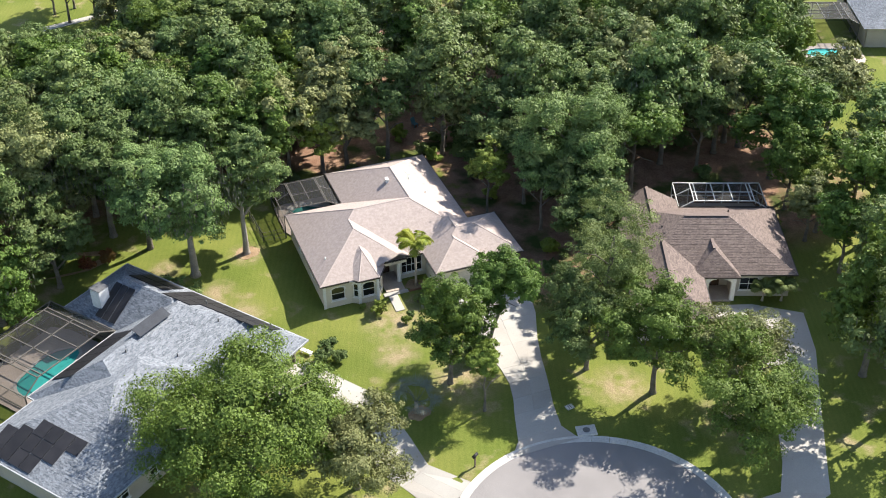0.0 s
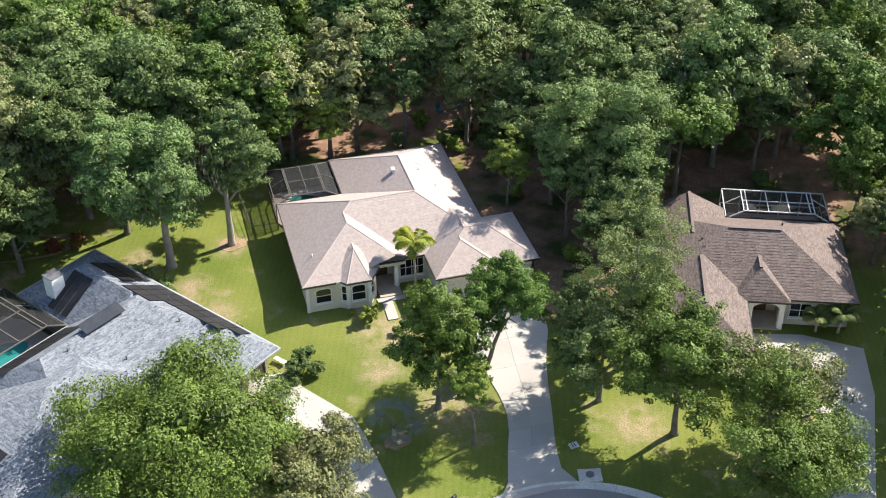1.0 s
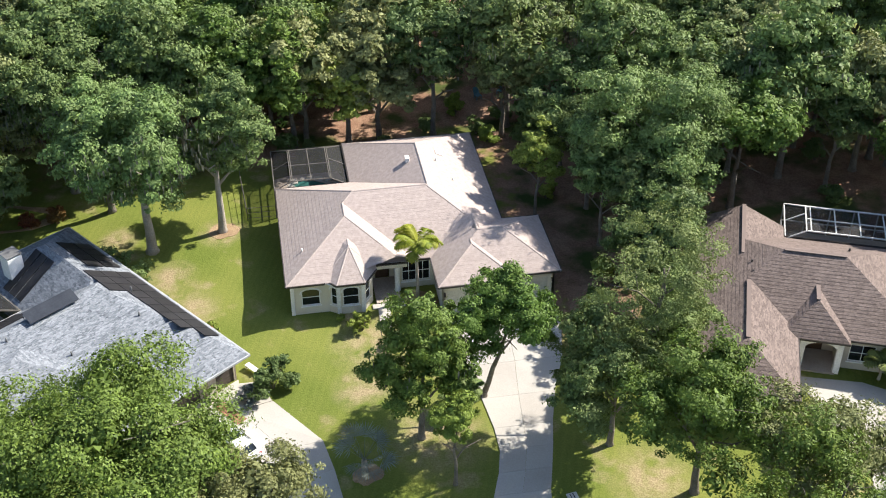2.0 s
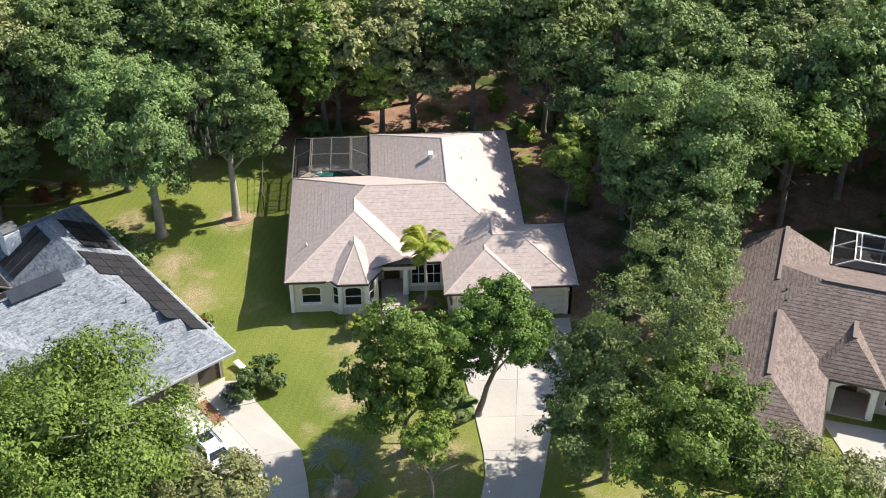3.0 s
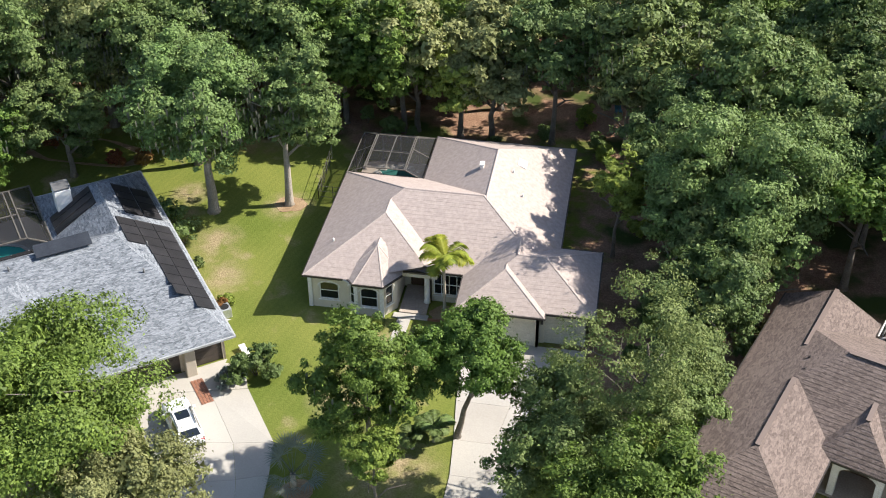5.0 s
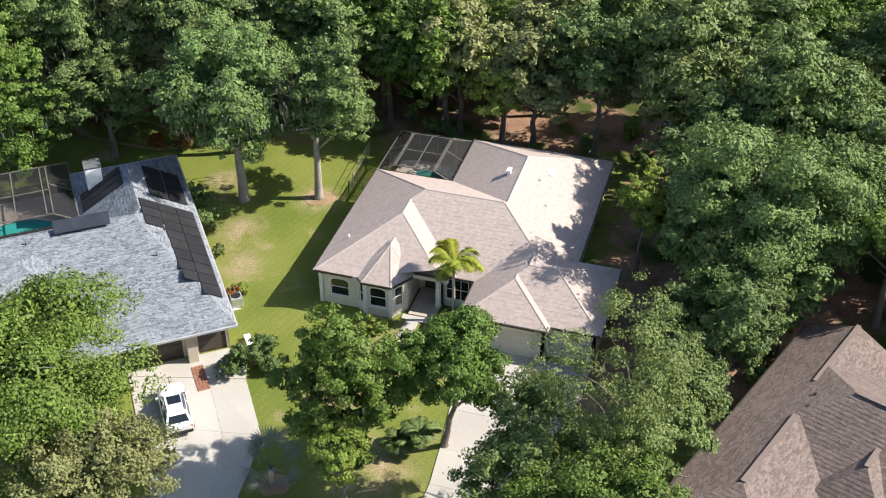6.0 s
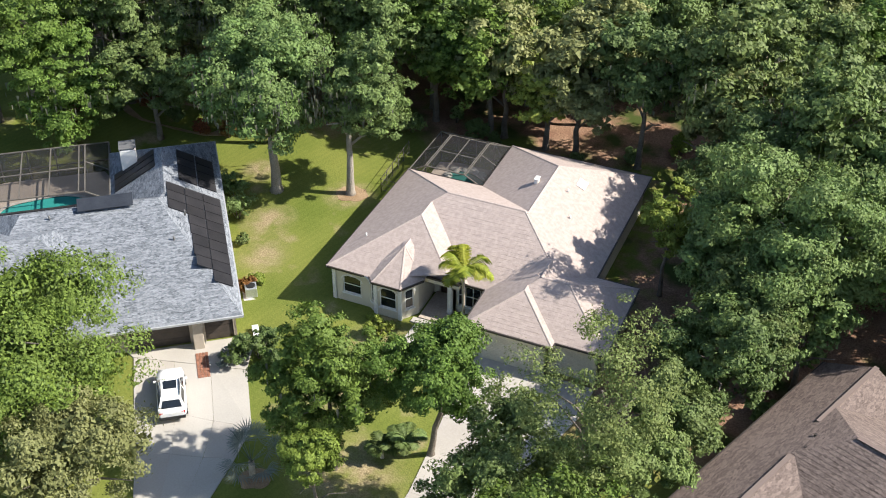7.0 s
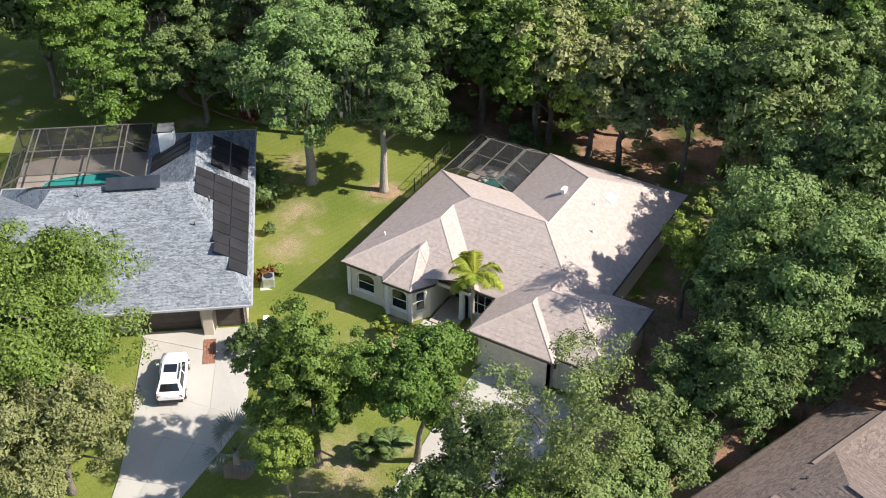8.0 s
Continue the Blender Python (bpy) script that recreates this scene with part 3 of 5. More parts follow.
# drive of the brown house
drive3 = thing("driveway", Matrix.Identity(4), "curved pale concrete driveway up to the brown house", "driveway", kind="structure")
lefts = [(23.2, -36.6), (27.6, -36.6), (29.6, -33.8), (32.0, -29.3), (35.4, -23.4), (35.0, -17.0), (34.4, -12.9)]
rights = [(23.0, -40.6), (31.2, -38.2), (33.7, -34.0), (36.2, -29.8), (40.6, -22.6), (42.8, -17.4), (38.9, -14.4)]
for i in range(6):
    slab("concrete_panel", [tuple(Vector(p)) for p in (lefts[i], rights[i], rights[i + 1], lefts[i + 1])], "concrete" if i % 2 else "concrete_b", "", "", 0.04 + 0.002 * (i % 2), 0.2, drive3)

# entry path of the beige house
slab("pavement", [(6.3, -2.9), (7.2, -2.9), (7.3, -0.2), (6.4, -0.2)], "concrete", "short pale concrete path to the porch steps", "path", 0.05)
def bed(cx, cy, rx, ry, seed, label, n=26):
    pts = [(cx + rx * k * math.cos(t), cy + ry * k * math.sin(t)) for t, k in ((2 * math.pi * i / n, 1 + 0.28 * noise.noise((math.cos(2 * math.pi * i / n) * 1.7 + seed, math.sin(2 * math.pi * i / n) * 1.7, seed * 2.0))) for i in range(n))]
    slab("flower_bed", pts, "mulch", label, "flower bed", 0.0, 0.3, None, True)


bed(-5.0, 12.2, 1.3, 1.1, 3, "mulch ring round a pale trunk")
bed(9.6, 0.6, 1.1, 0.9, 5, "planting bed round the palm")
bed(-24.5, 17.0, 6.5, 2.0, 6, "red-brown mulch bed behind the pool screen")
bed(3.6, -17.1, 1.0, 0.9, 8, "dark mulch bed of the fan palm")
# catch basin at the kerb and the small utility lid in the lawn
basin = thing("storm_drain", pose(16.1, -24.6, 0, 0, 0, -12), "weathered concrete storm drain top behind the kerb", "drain")
part("top_slab", box(bmesh.new(), (-0.85, -0.6, 0.0), (0.85, 0.6, 0.2), 0.03), "kerb", basin)
part("manhole_lid", tube(bmesh.new(), [(0, 0, 0.2), (0, 0, 0.225)], [0.32, 0.32], 16), "solar_pipe", basin, "round iron lid")
lid = thing("utility_lid", pose(16.1, -21.3, 0, 0, 0, 8), "pale concrete utility box lid in the lawn", "utility box")
part("lid", box(bmesh.new(), (-0.35, -0.28, -0.1), (0.35, 0.28, 0.06), 0.015), "kerb", lid)
for k in (-0.15, 0.05):
    part("slot", box(bmesh.new(), (k, -0.2, 0.058), (k + 0.06, 0.2, 0.066)), "black", lid)


# ---- beige house ----
E0 = 2.9
house = thing("house", Matrix.Identity(4), "cream stucco bungalow with a hipped beige tile roof", "house")
A = hip_faces(-0.4, 17.2, 1.5, 13.3, E0, 0.5, 0.5, 0.5, 0.5)
B = hip_faces(-0.404, 9.6, -0.3, 12.0, E0 + 0.005, 0.5, 0.5, 0.5, 0.5)
B = [q for q in (clip(f, lambda p: p.y + 0.3 - 0.284 * (p.x - 2.9)) for f in B) if len(q) > 2]
Dd = hip_faces(5.75, 17.204, 1.6, 19.7, E0 + 0.006, 0.5, 0.5, 0.5, 0.5)
bay = [Vector(v) for v in ((2.45, 0.25, E0), (3.3, -0.75, E0), (5.45, -0.75, E0), (6.5, 0.85, E0), (4.57, 2.0, 4.5), (6.6, 2.9, 3.75), (4.57, 3.4, 4.5), (2.55, 2.9, 3.75))]
BAY = [[bay[i] for i in f] for f in ((0, 1, 4), (1, 2, 4), (2, 3, 4), (3, 5, 6, 4), (7, 0, 4, 6))]
# garage wing: set-back bay, projecting bay and the short ridge that runs back into the main roof
G1 = hip_faces(10.7, 20.2, -1.7, 5.9, E0, 0.5, 0.5, 0.5, 0.5)
G2 = hip_faces(10.696, 16.84, -2.25, 6.0, E0 - 0.003, 0.5, 0.5, 0.5, 0.5)
G3 = hip_faces(10.698, 17.2, -0.6, 6.6, E0 - 0.006, 0.5, 0.68, 0.5, 0.8)
for fs in (A, B, Dd, BAY, G1, G2, G3):
    roof(house, fs, "tile", 0.31, 0.007, None, "roof", "hipped beige concrete tile roof")
for p, q in (((5.5, 7.4, 5.85), (11.3, 7.4, 5.85)), ((4.6, 6.5, 5.4), (5.5, 7.4, 5.85)), ((4.6, 4.7, 5.4), (4.6, 6.5, 5.4)), ((-0.4, -0.3, E0), (4.6, 4.7, 5.4)), ((7.2, 2.1, 4.1), (4.6, 4.7, 5.4)),
             ((-0.4, 13.3, E0), (5.5, 7.4, 5.85)), ((13.95, 4.75, 4.525), (11.3, 7.4, 5.85)), ((11.475, 7.33, 5.77), (11.475, 13.97, 5.77)), ((5.75, 19.7, E0), (11.475, 13.97, 5.77)), ((17.2, 19.7, E0), (11.475, 13.97, 5.77)),
             ((10.7, -2.25, E0), (13.77, 0.82, 4.435)), ((16.84, -2.25, E0), (13.77, 0.82, 4.435)), ((13.77, 0.82, 4.435), (13.77, 1.37, 4.435)), ((20.2, -1.7, E0), (16.4, 2.1, 4.8)), ((20.2, 5.9, E0), (16.4, 2.1, 4.8)), ((14.5, 2.1, 4.8), (16.4, 2.1, 4.8)), ((14.45, 2.1, 4.78), (14.45, 4.2, 4.78)),
             ((2.45, 0.25, E0), (4.57, 2.0, 4.5)), ((3.3, -0.75, E0), (4.57, 2.0, 4.5)), ((5.45, -0.75, E0), (4.57, 2.0, 4.5)), ((6.5, 0.85, E0), (4.57, 2.0, 4.5)), ((4.57, 2.0, 4.5), (4.57, 2.9, 4.5))):
    hip_cap(house, p, q, "cap")
# soffits and ceilings
bm = bmesh.new()
prism(bm, [(-0.36, -0.26), (2.6, -0.26), (3.3, -0.68), (5.45, -0.68), (6.4, 0.9), (6.4, 1.54), (10.74, 1.54), (10.74, -2.2), (16.8, -2.2), (16.8, -1.66), (20.16, -1.66), (20.16, 5.86), (17.16, 5.86), (17.16, 19.66), (5.8, 19.66), (5.8, 13.26), (-0.36, 13.26)], 2.74, 2.80)
part("soffit", bm, "white", house)
eave_line(house, [(-0.4, 13.3), (-0.4, -0.3), (2.45, -0.3), (2.45, 0.2), (3.3, -0.75), (5.45, -0.75), (6.5, 0.85)], E0 + 0.02, "dark_trim", False, 0.1)
eave_line(house, [(10.7, 1.5), (10.7, -2.25), (16.84, -2.25), (16.84, -1.7), (20.2, -1.7), (20.2, 5.9), (17.2, 5.9), (17.2, 19.7), (5.75, 19.7), (5.75, 13.3), (-0.4, 13.3)], E0 + 0.02, "dark_trim", False, 0.1)
eave_line(house, [(6.5, 1.3), (8.9, 1.3), (8.9, 1.52), (10.7, 1.52)], E0 + 0.06, "dark_trim", False, 0.1)
FP = [(0, 0), (2.75, 0), (3.45, -0.45), (5.3, -0.45), (6.15, 0.75), (6.15, 3.4), (8.2, 3.4), (8.2, 2.0), (11.1, 2.0), (11.1, -1.85), (16.45, -1.85), (16.45, -1.3), (19.8, -1.3), (19.8, 5.5), (16.8, 5.5), (16.8, 19.3), (6.15, 19.3), (6.15, 12.9), (0, 12.9)]
HOLES = {0: [(0.7, 2.1, 0.75, 2.25)], 1: [(0.16, 0.68, 0.75, 2.35)], 2: [(0.3, 1.55, 0.75, 2.4)], 3: [(0.4, 1.1, 0.75, 2.35)], 5: [(0.45, 1.6, 0.0, 2.3)], 7: [(0.35, 2.55, 0.6, 2.4)],
         9: [(0.3, 5.1, 0.0, 2.2)], 11: [(0.35, 2.85, 0.0, 2.2)], 18: [(3.0, 4.2, 1.0, 2.2), (8.0, 9.2, 1.0, 2.2)]}
for i, p in enumerate(FP):
    q = FP[(i + 1) % len(FP)]
    _, m = wall_run(house, p, q, 2.76, "stucco", HOLES.get(i, []))
    for a, b, lo, hi in HOLES.get(i, []):
        if i in (9, 11):
            bm = bmesh.new()
            for r in range(4):
                z = lo + (hi - lo) * r / 4
                box(bm, (a, 0.08, z + 0.008), (b, 0.14, z + (hi - lo) / 4 - 0.008), 0.0)
                for c in range(round((b - a) / 0.6)):
                    w = (b - a) / round((b - a) / 0.6)
                    box(bm, (a + c * w + 0.08, 0.066, z + 0.1), (a + (c + 1) * w - 0.08, 0.082, z + (hi - lo) / 4 - 0.1))
            bm.transform(m)
            part("garage_door", bm, "garage_light", house, "cream panelled garage door")
        elif i == 5:
            bm = box(bmesh.new(), (a + 0.06, 0.06, 0.14), (b - 0.06, 0.12, hi))
            bm.transform(m)
            dr = part("door", bm, "door", house, "dark brown entrance door")
            bm = box(bmesh.new(), (a + 0.2, 0.045, 0.9), (a + 0.5, 0.058, hi - 0.2))
            bm.transform(m)
            part("pane", bm, "glass", dr)
        else:
            window(house, m, a, b, lo, hi, 0.35 if i in (0, 2) else (0.2 if i in (1, 3) else 0), 4 if i == 7 else (1 if i in (0, 1, 2, 3) else 2), 2)
# corner pilasters and base band of the bay
for x, y in ((0.03, -0.03), (3.45, -0.49), (5.3, -0.49)):
    part("pilaster", box(bmesh.new(), (x - 0.14, y - 0.05, 0), (x + 0.14, y + 0.1, 2.74), 0.02), "white", house)
# porch
part("porch_floor", prism(bmesh.new(), [(6.36, 0.2), (8.3, 0.2), (8.3, 1.98), (8.18, 1.98), (8.18, 3.38), (6.36, 3.38)], 0, 0.16), "deck", house)
part("porch_step", box(bmesh.new(), (6.0, -0.35, 0), (8.5, 0.18, 0.09), 0.01), "concrete", house)
col = part("porch_column", tube(bmesh.new(), [(8.15, 1.6, 0.16), (8.15, 1.6, 0.35), (8.15, 1.6, 2.5), (8.15, 1.6, 2.74)], [0.27, 0.22, 0.2, 0.27], 12), "white", house)
part("porch_beam", box(bmesh.new(), (6.4, 1.35, 2.45), (8.9, 1.65, 2.738)), "stucco", house)
# planted bed wall before the wide window
part("bed_kerb", box(bmesh.new(), (8.5, -0.3, -0.1), (11.05, -0.18, 0.16), 0.01), "brick", house)
# plumbing vents and the turbine vent on the rear slope
for x, y in ((12.9, 12.0), (13.9, 9.6), (1.1, 3.0)):
    z = E0 + 0.5 * min(17.2 - x, x + 0.4)
    part("vent_pipe", tube(bmesh.new(), [(x, y, z - 0.1), (x, y, z + 0.28)], [0.06, 0.055], 8), "white", house)
x, y = 10.5, 12.0
z = E0 + 0.5 * (x - 5.75)
vent = part("roof_vent", bar(bmesh.new(), (x, y - 0.24, z + 0.16), (x, y + 0.24, z + 0.16), 0.26, 0.36), "white", house, "white box vent on the rear slope")
part("vent_hood", bar(bmesh.new(), (x, y - 0.28, z + 0.36), (x, y + 0.28, z + 0.36), 0.34, 0.05), "white", vent)
bm = box(bmesh.new(), (13.1, 13.25, -0.012), (13.75, 14.25, 0.03))
for v in bm.verts:
    v.co.z += E0 + 0.5 * (17.2 - v.co.x) + 0.04
part("skylight", bm, "white", house, "flat white skylight")
# wall lanterns by the garage
for x, y in ((11.25, -1.87), (16.62, -1.32), (19.62, -1.32)):
    part("wall_lantern", box(bmesh.new(), (x - 0.07, y - 0.16, 1.75), (x + 0.07, y, 2.1), 0.02), "dark_trim", house)


def cage(m, w, d, h, rise, beams_x, frame_mat, label, inset=1.3, t=0.07):
    """A screened pool enclosure: posts, a low sloped roof frame and screen panels. Origin at its front left foot."""
    ob = thing("pool_enclosure", m, label, "pool enclosure")
    xs = [w * i / beams_x for i in range(beams_x + 1)]
    def post(p, q, name="beam", k=t):
        part(name, bar(bmesh.new(), p, q, k), frame_mat, ob)
    def net(pts):
        bm = bmesh.new()
        bm.faces.new([bm.verts.new(p) for p in pts])
        part("screen", bm, "screen", ob)
    x0, x1, y1, y2 = inset, w - inset, 0.0, d - inset
    zt = h + rise
    top = lambda x: (min(max(x, x0), x1))
    for x in xs:
        tx = top(x)
        post((x, d, 0), (x, d, h), "post")
        post((x, d, h), (tx, y2, zt))
        if x0 - 0.01 <= x <= x1 + 0.01:
            post((tx, y2, zt), (tx, y1, zt))
    for x in (0, w):
        tx = top(x)
        for y in (0.0, d / 2):
            post((x, y, 0), (x, y, h), "post")
            post((x, y, h), (tx, y, zt))
        post((x, 0, h), (x, d, h))
        post((x, 0, h * 0.42), (x, d, h * 0.42))
        post((tx, 0, zt), (tx, y2, zt))
        net([(x, 0, 0), (x, d, 0), (x, d, h), (x, 0, h)])
        net([(x, 0, h), (x, d, h), (tx, y2, zt), (tx, 0, zt)])
    post((0, d, h), (w, d, h))
    post((0, d, h * 0.42), (w, d, h * 0.42))
    post((x0, y2, zt), (x1, y2, zt))
    post((x0, y2 / 2, zt), (x1, y2 / 2, zt))
    post((x0, 0.04, zt), (x1, 0.04, zt))
    net([(0, d, 0), (w, d, 0), (w, d, h), (0, d, h)])
    net([(0, d, h), (w, d, h), (x1, y2, zt), (x0, y2, zt)])
    net([(x0, y2, zt), (x1, y2, zt), (x1, 0, zt), (x0, 0, zt)])
    return ob


def pool(m, w, d, outline, water, label):
    """A pool: paved deck with a coping that follows the outline, and water a little below it."""
    ob = thing("swimming_pool", m, label, "swimming pool")
    bm = bmesh.new()
    n = len(outline)
    cx, cy = sum(p[0] for p in outline) / n, sum(p[1] for p in outline) / n
    def rim(p):
        dx, dy = p[0] - cx, p[1] - cy
        k = min((w - cx if dx > 0 else cx) / abs(dx) if abs(dx) > 1e-6 else 1e9, (d - cy if dy > 0 else cy) / abs(dy) if abs(dy) > 1e-6 else 1e9)
        return cx + dx * k, cy + dy * k
    inn = [bm.verts.new((*p, 0.1)) for p in outline]
    low = [bm.verts.new((*p, -0.02)) for p in outline]
    out = [bm.verts.new((*rim(p), 0.1)) for p in outline]
    for i in range(n):
        j = (i + 1) % n
        bm.faces.new((inn[i], out[i], out[j], inn[j]))
        bm.faces.new((inn[i], inn[j], low[j], low[i]))
    part("deck", bm, "deck", ob)
    bm = bmesh.new()
    for i in range(n):
        bar(bm, (*outline[i], 0.115), (*outline[(i + 1) % n], 0.115), 0.28, 0.05)
    part("coping", bm, "rock", ob, "pale stone coping")
    part("water", prism(bmesh.new(), [(cx + (p[0] - cx) * 0.999, cy + (p[1] - cy) * 0.999) for p in outline], -0.02, 0.03), water, ob)
    return ob


def blob_outline(cx, cy, rx, ry, n=20, wob=0.2, seed=3):
    return [(cx + rx * (1 + wob * math.sin(2 * t + seed) * 0.6 + wob * 0.5 * math.sin(3 * t + seed * 2)) * math.cos(t), cy + ry * (1 + wob * math.sin(2 * t + seed)) * math.sin(t)) for t in (2 * math.pi * k / n for k in range(n))]


cage(pose(-0.45, 13.35, 0), 6.15, 6.4, 2.7, 0.75, 4, "cage_bronze", "bronze aluminium pool screen enclosure behind the beige house", 1.4)
pool(pose(-0.35, 13.3, 0.0), 6.0, 6.4, blob_outline(3.2, 3.6, 1.9, 1.9), "water_dark", "small freeform pool with rock edge inside the screen")
for k, (x, y, s) in enumerate(((1.3, 18.6, 0.45), (2.0, 18.9, 0.35), (2.7, 18.95, 0.5), (3.6, 18.8, 0.4), (4.4, 18.4, 0.35), (1.0, 17.6, 0.4), (5.0, 17.6, 0.3))):
    bm = bmesh.new()
    bmesh.ops.create_icosphere(bm, subdivisions=2, radius=s)
    for v in bm.verts:
        v.co = Vector((v.co.x, v.co.y * 0.8, v.co.z * 0.6)) * (1 + 0.35 * noise.noise(v.co * 3 + Vector((k, 0, 0))))
    rk = thing("rock", pose(x, y, 0.1), "pale limestone rock at the pool edge", "rock", "rocks round the pool")
    part("stone", bm, "rock", rk)

# low side fence of the beige house's back garden
fence = thing("fence", Matrix.Identity(4), "dark open metal garden fence beside the pool screen", "fence")
pts = [(-0.5, 13.4), (-2.9, 13.4), (-3.3, 19.5)]
for (ax, ay), (bx, by) in zip(pts, pts[1:]):
    n = round(math.hypot(bx - ax, by - ay) / 1.2)
    for i in range(n + 1):
        x, y = ax + (bx - ax) * i / n, ay + (by - ay) * i / n
        part("post", box(bmesh.new(), (x - 0.025, y - 0.025, -0.1), (x + 0.025, y + 0.025, 1.25)), "cage_bronze", fence)
    for z in (0.2, 0.7, 1.2):
        part("rail", bar(bmesh.new(), (ax, ay, z), (bx, by, z), 0.025), "cage_bronze", fence)


# ---- grey house ----
ANG = 36.87
GH = pose(-3.55, -6.29, -0.6, 0, 0, ANG)
grey = thing("house", GH, "sprawling house with a mottled grey shingle roof", "house")
W1 = hip_faces(-19, 0, -0.3, 15.6, 2.7, 0.6, 0.6, 0.26, 0.6)
W2 = hip_faces(-8.4, -0.006, 8.0, 22.5, 2.704, 0.6, 0.6, 0.6, 0.6)
W4 = hip_faces(-25.8, -6.0, 0.6, 14.8, 2.7, 0.30, 0.42, 0.42, 0.42)
for fs in (W1, W2, W4):
    roof(grey, fs, "grey_shingle", 0.28, 0.014, None, label="mottled grey asphalt shingle roof")
bm = bmesh.new()
prism(bm, [(-0.05, -0.25), (-0.05, 22.45), (-8.35, 22.45), (-8.35, 15.5), (-18.9, 15.5), (-18.9, 14.7), (-25.7, 14.7), (-25.7, 0.65), (-11.05, 0.65), (-11.05, -0.25)], 2.52, 2.6)
part("soffit", bm, "white", grey)
eave_line(grey, [(-11, -0.3), (0, -0.3), (0, 22.5), (-8.4, 22.5), (-8.4, 15.6), (-19, 15.6), (-19, 14.8), (-25.8, 14.8), (-25.8, 0.6), (-11, 0.6)], 2.74, "gutter_grey", False, 0.1)
GFP = [(-25.2, 1.2), (-10.6, 1.2), (-7.9, 0.9), (-7.85, 0.9), (-3.6, 0.9), (-2.6, 0.9), (-0.5, 0.9), (-0.5, 22.0), (-7.9, 22.0), (-7.9, 15.1), (-18.5, 15.1), (-25.2, 14.2)]
GH_HOLES = {3: [(0.15, 4.2, 0, 2.25)], 5: [(0.0, 1.95, 0, 2.25)], 6: [(4, 5.2, 1, 2.1), (14, 15.4, 0.9, 2.1)], 9: [(2, 4.4, 0.1, 2.2), (6, 9, 0.1, 2.2)], 0: [(2, 3.6, 0.9, 2.1), (6, 7.6, 0.9, 2.1)]}
for i, p in enumerate(GFP):
    q = GFP[(i + 1) % len(GFP)]
    _, m = wall_run(grey, p, q, 2.56, "stucco_grey", GH_HOLES.get(i, []))
    for a, b, lo, hi in GH_HOLES.get(i, []):
        if i in (3, 5):
            bm = bmesh.new()
            for r in range(4):
                z = lo + (hi - lo) * r / 4
                box(bm, (a, 0.1, z + 0.01), (b, 0.15, z + (hi - lo) / 4 - 0.01))
            bm.transform(m)
            part("garage_door", bm, "garage_dark", grey, "dark brown sectional garage door")
        else:
            window(grey, m, a, b, lo, hi, 0, 2, 2, "white", "stucco_grey")
part("pillar", box(bmesh.new(), (-3.45, 0.1, 0), (-2.75, 0.88, 2.5), 0.03), "stucco_grey", grey)
# brick band in the apron between the two doors
band = thing("brick_band", GH, "strip of red brick pavers set in the apron between garage doors", "paving")
bmx = box(bmesh.new(), (-0.095, -0.055, 0), (0.095, 0.055, 0.05), 0.006)
first = part("brick", bmx, "brick", band)
first.location = (-3.35, -0.4, 0.03)
k = 0
for i in range(20):
    for j in range(4):
        if i == j == 0:
            continue
        ob = new("brick", first.data)
        ob.parent = band
        ob.location = (-3.35 + j * 0.21, -0.4 - i * 0.125, 0.03 + 0.004 * ((i * 7 + j * 3) % 3))
# chimney
ch = part("chimney", box(bmesh.new(), (-7.3, 18.4, 2.9), (-6.1, 19.6, 5.25), 0.03), "white", grey, "pale boarded box chimney")
part("chimney_cap", box(bmesh.new(), (-7.35, 18.35, 5.4), (-6.05, 19.65, 5.45), 0.02), "solar_pipe", ch)
for x, y in ((-7.2, 18.5), (-6.2, 18.5), (-7.2, 19.5), (-6.2, 19.5)):
    part("cap_leg", box(bmesh.new(), (x - 0.04, y - 0.04, 5.25), (x + 0.04, y + 0.04, 5.4)), "dark_trim", ch)
for x, y in ((-3.9, 6.8), (-2.95, 9.0), (-9.5, 6.6), (-16.0, 5.0), (-12.2, 10.0)):
    z = 2.7 + 0.26 * (y + 0.3)
    part("vent_pipe", tube(bmesh.new(), [(x, y, z - 0.1), (x, y, z + 0.35)], [0.07, 0.06], 8), "solar_pipe", grey)


def solar_array(name, parent_m, origin, along, up, cells, label, mat="solar", gap=0.03):
    """Dark panels laid flat on a slope: cells are (from, to) across and (from, to) up the slope."""
    ob = thing(name, parent_m, label, "solar panels")
    o, a, u = Vector(origin), Vector(along).normalized(), Vector(up).normalized()
    n = a.cross(u)
    n = n if n.z > 0 else -n
    for a0, a1, u0, u1 in cells:
        bm = bmesh.new()
        c = [o + a * x + u * y for x, y in ((a0 + gap, u0 + gap), (a1 - gap, u0 + gap), (a1 - gap, u1 - gap), (a0 + gap, u1 - gap))]
        lo = [bm.verts.new(p + n * 0.05) for p in c]
        hi = [bm.verts.new(p + n * 0.10) for p in c]
        bm.faces.new(lo[::-1])
        bm.faces.new(hi)
        for i in range(4):
            bm.faces.new((lo[i], lo[(i + 1) % 4], hi[(i + 1) % 4], hi[i]))
        part("panel", bm, mat, ob)
    return ob


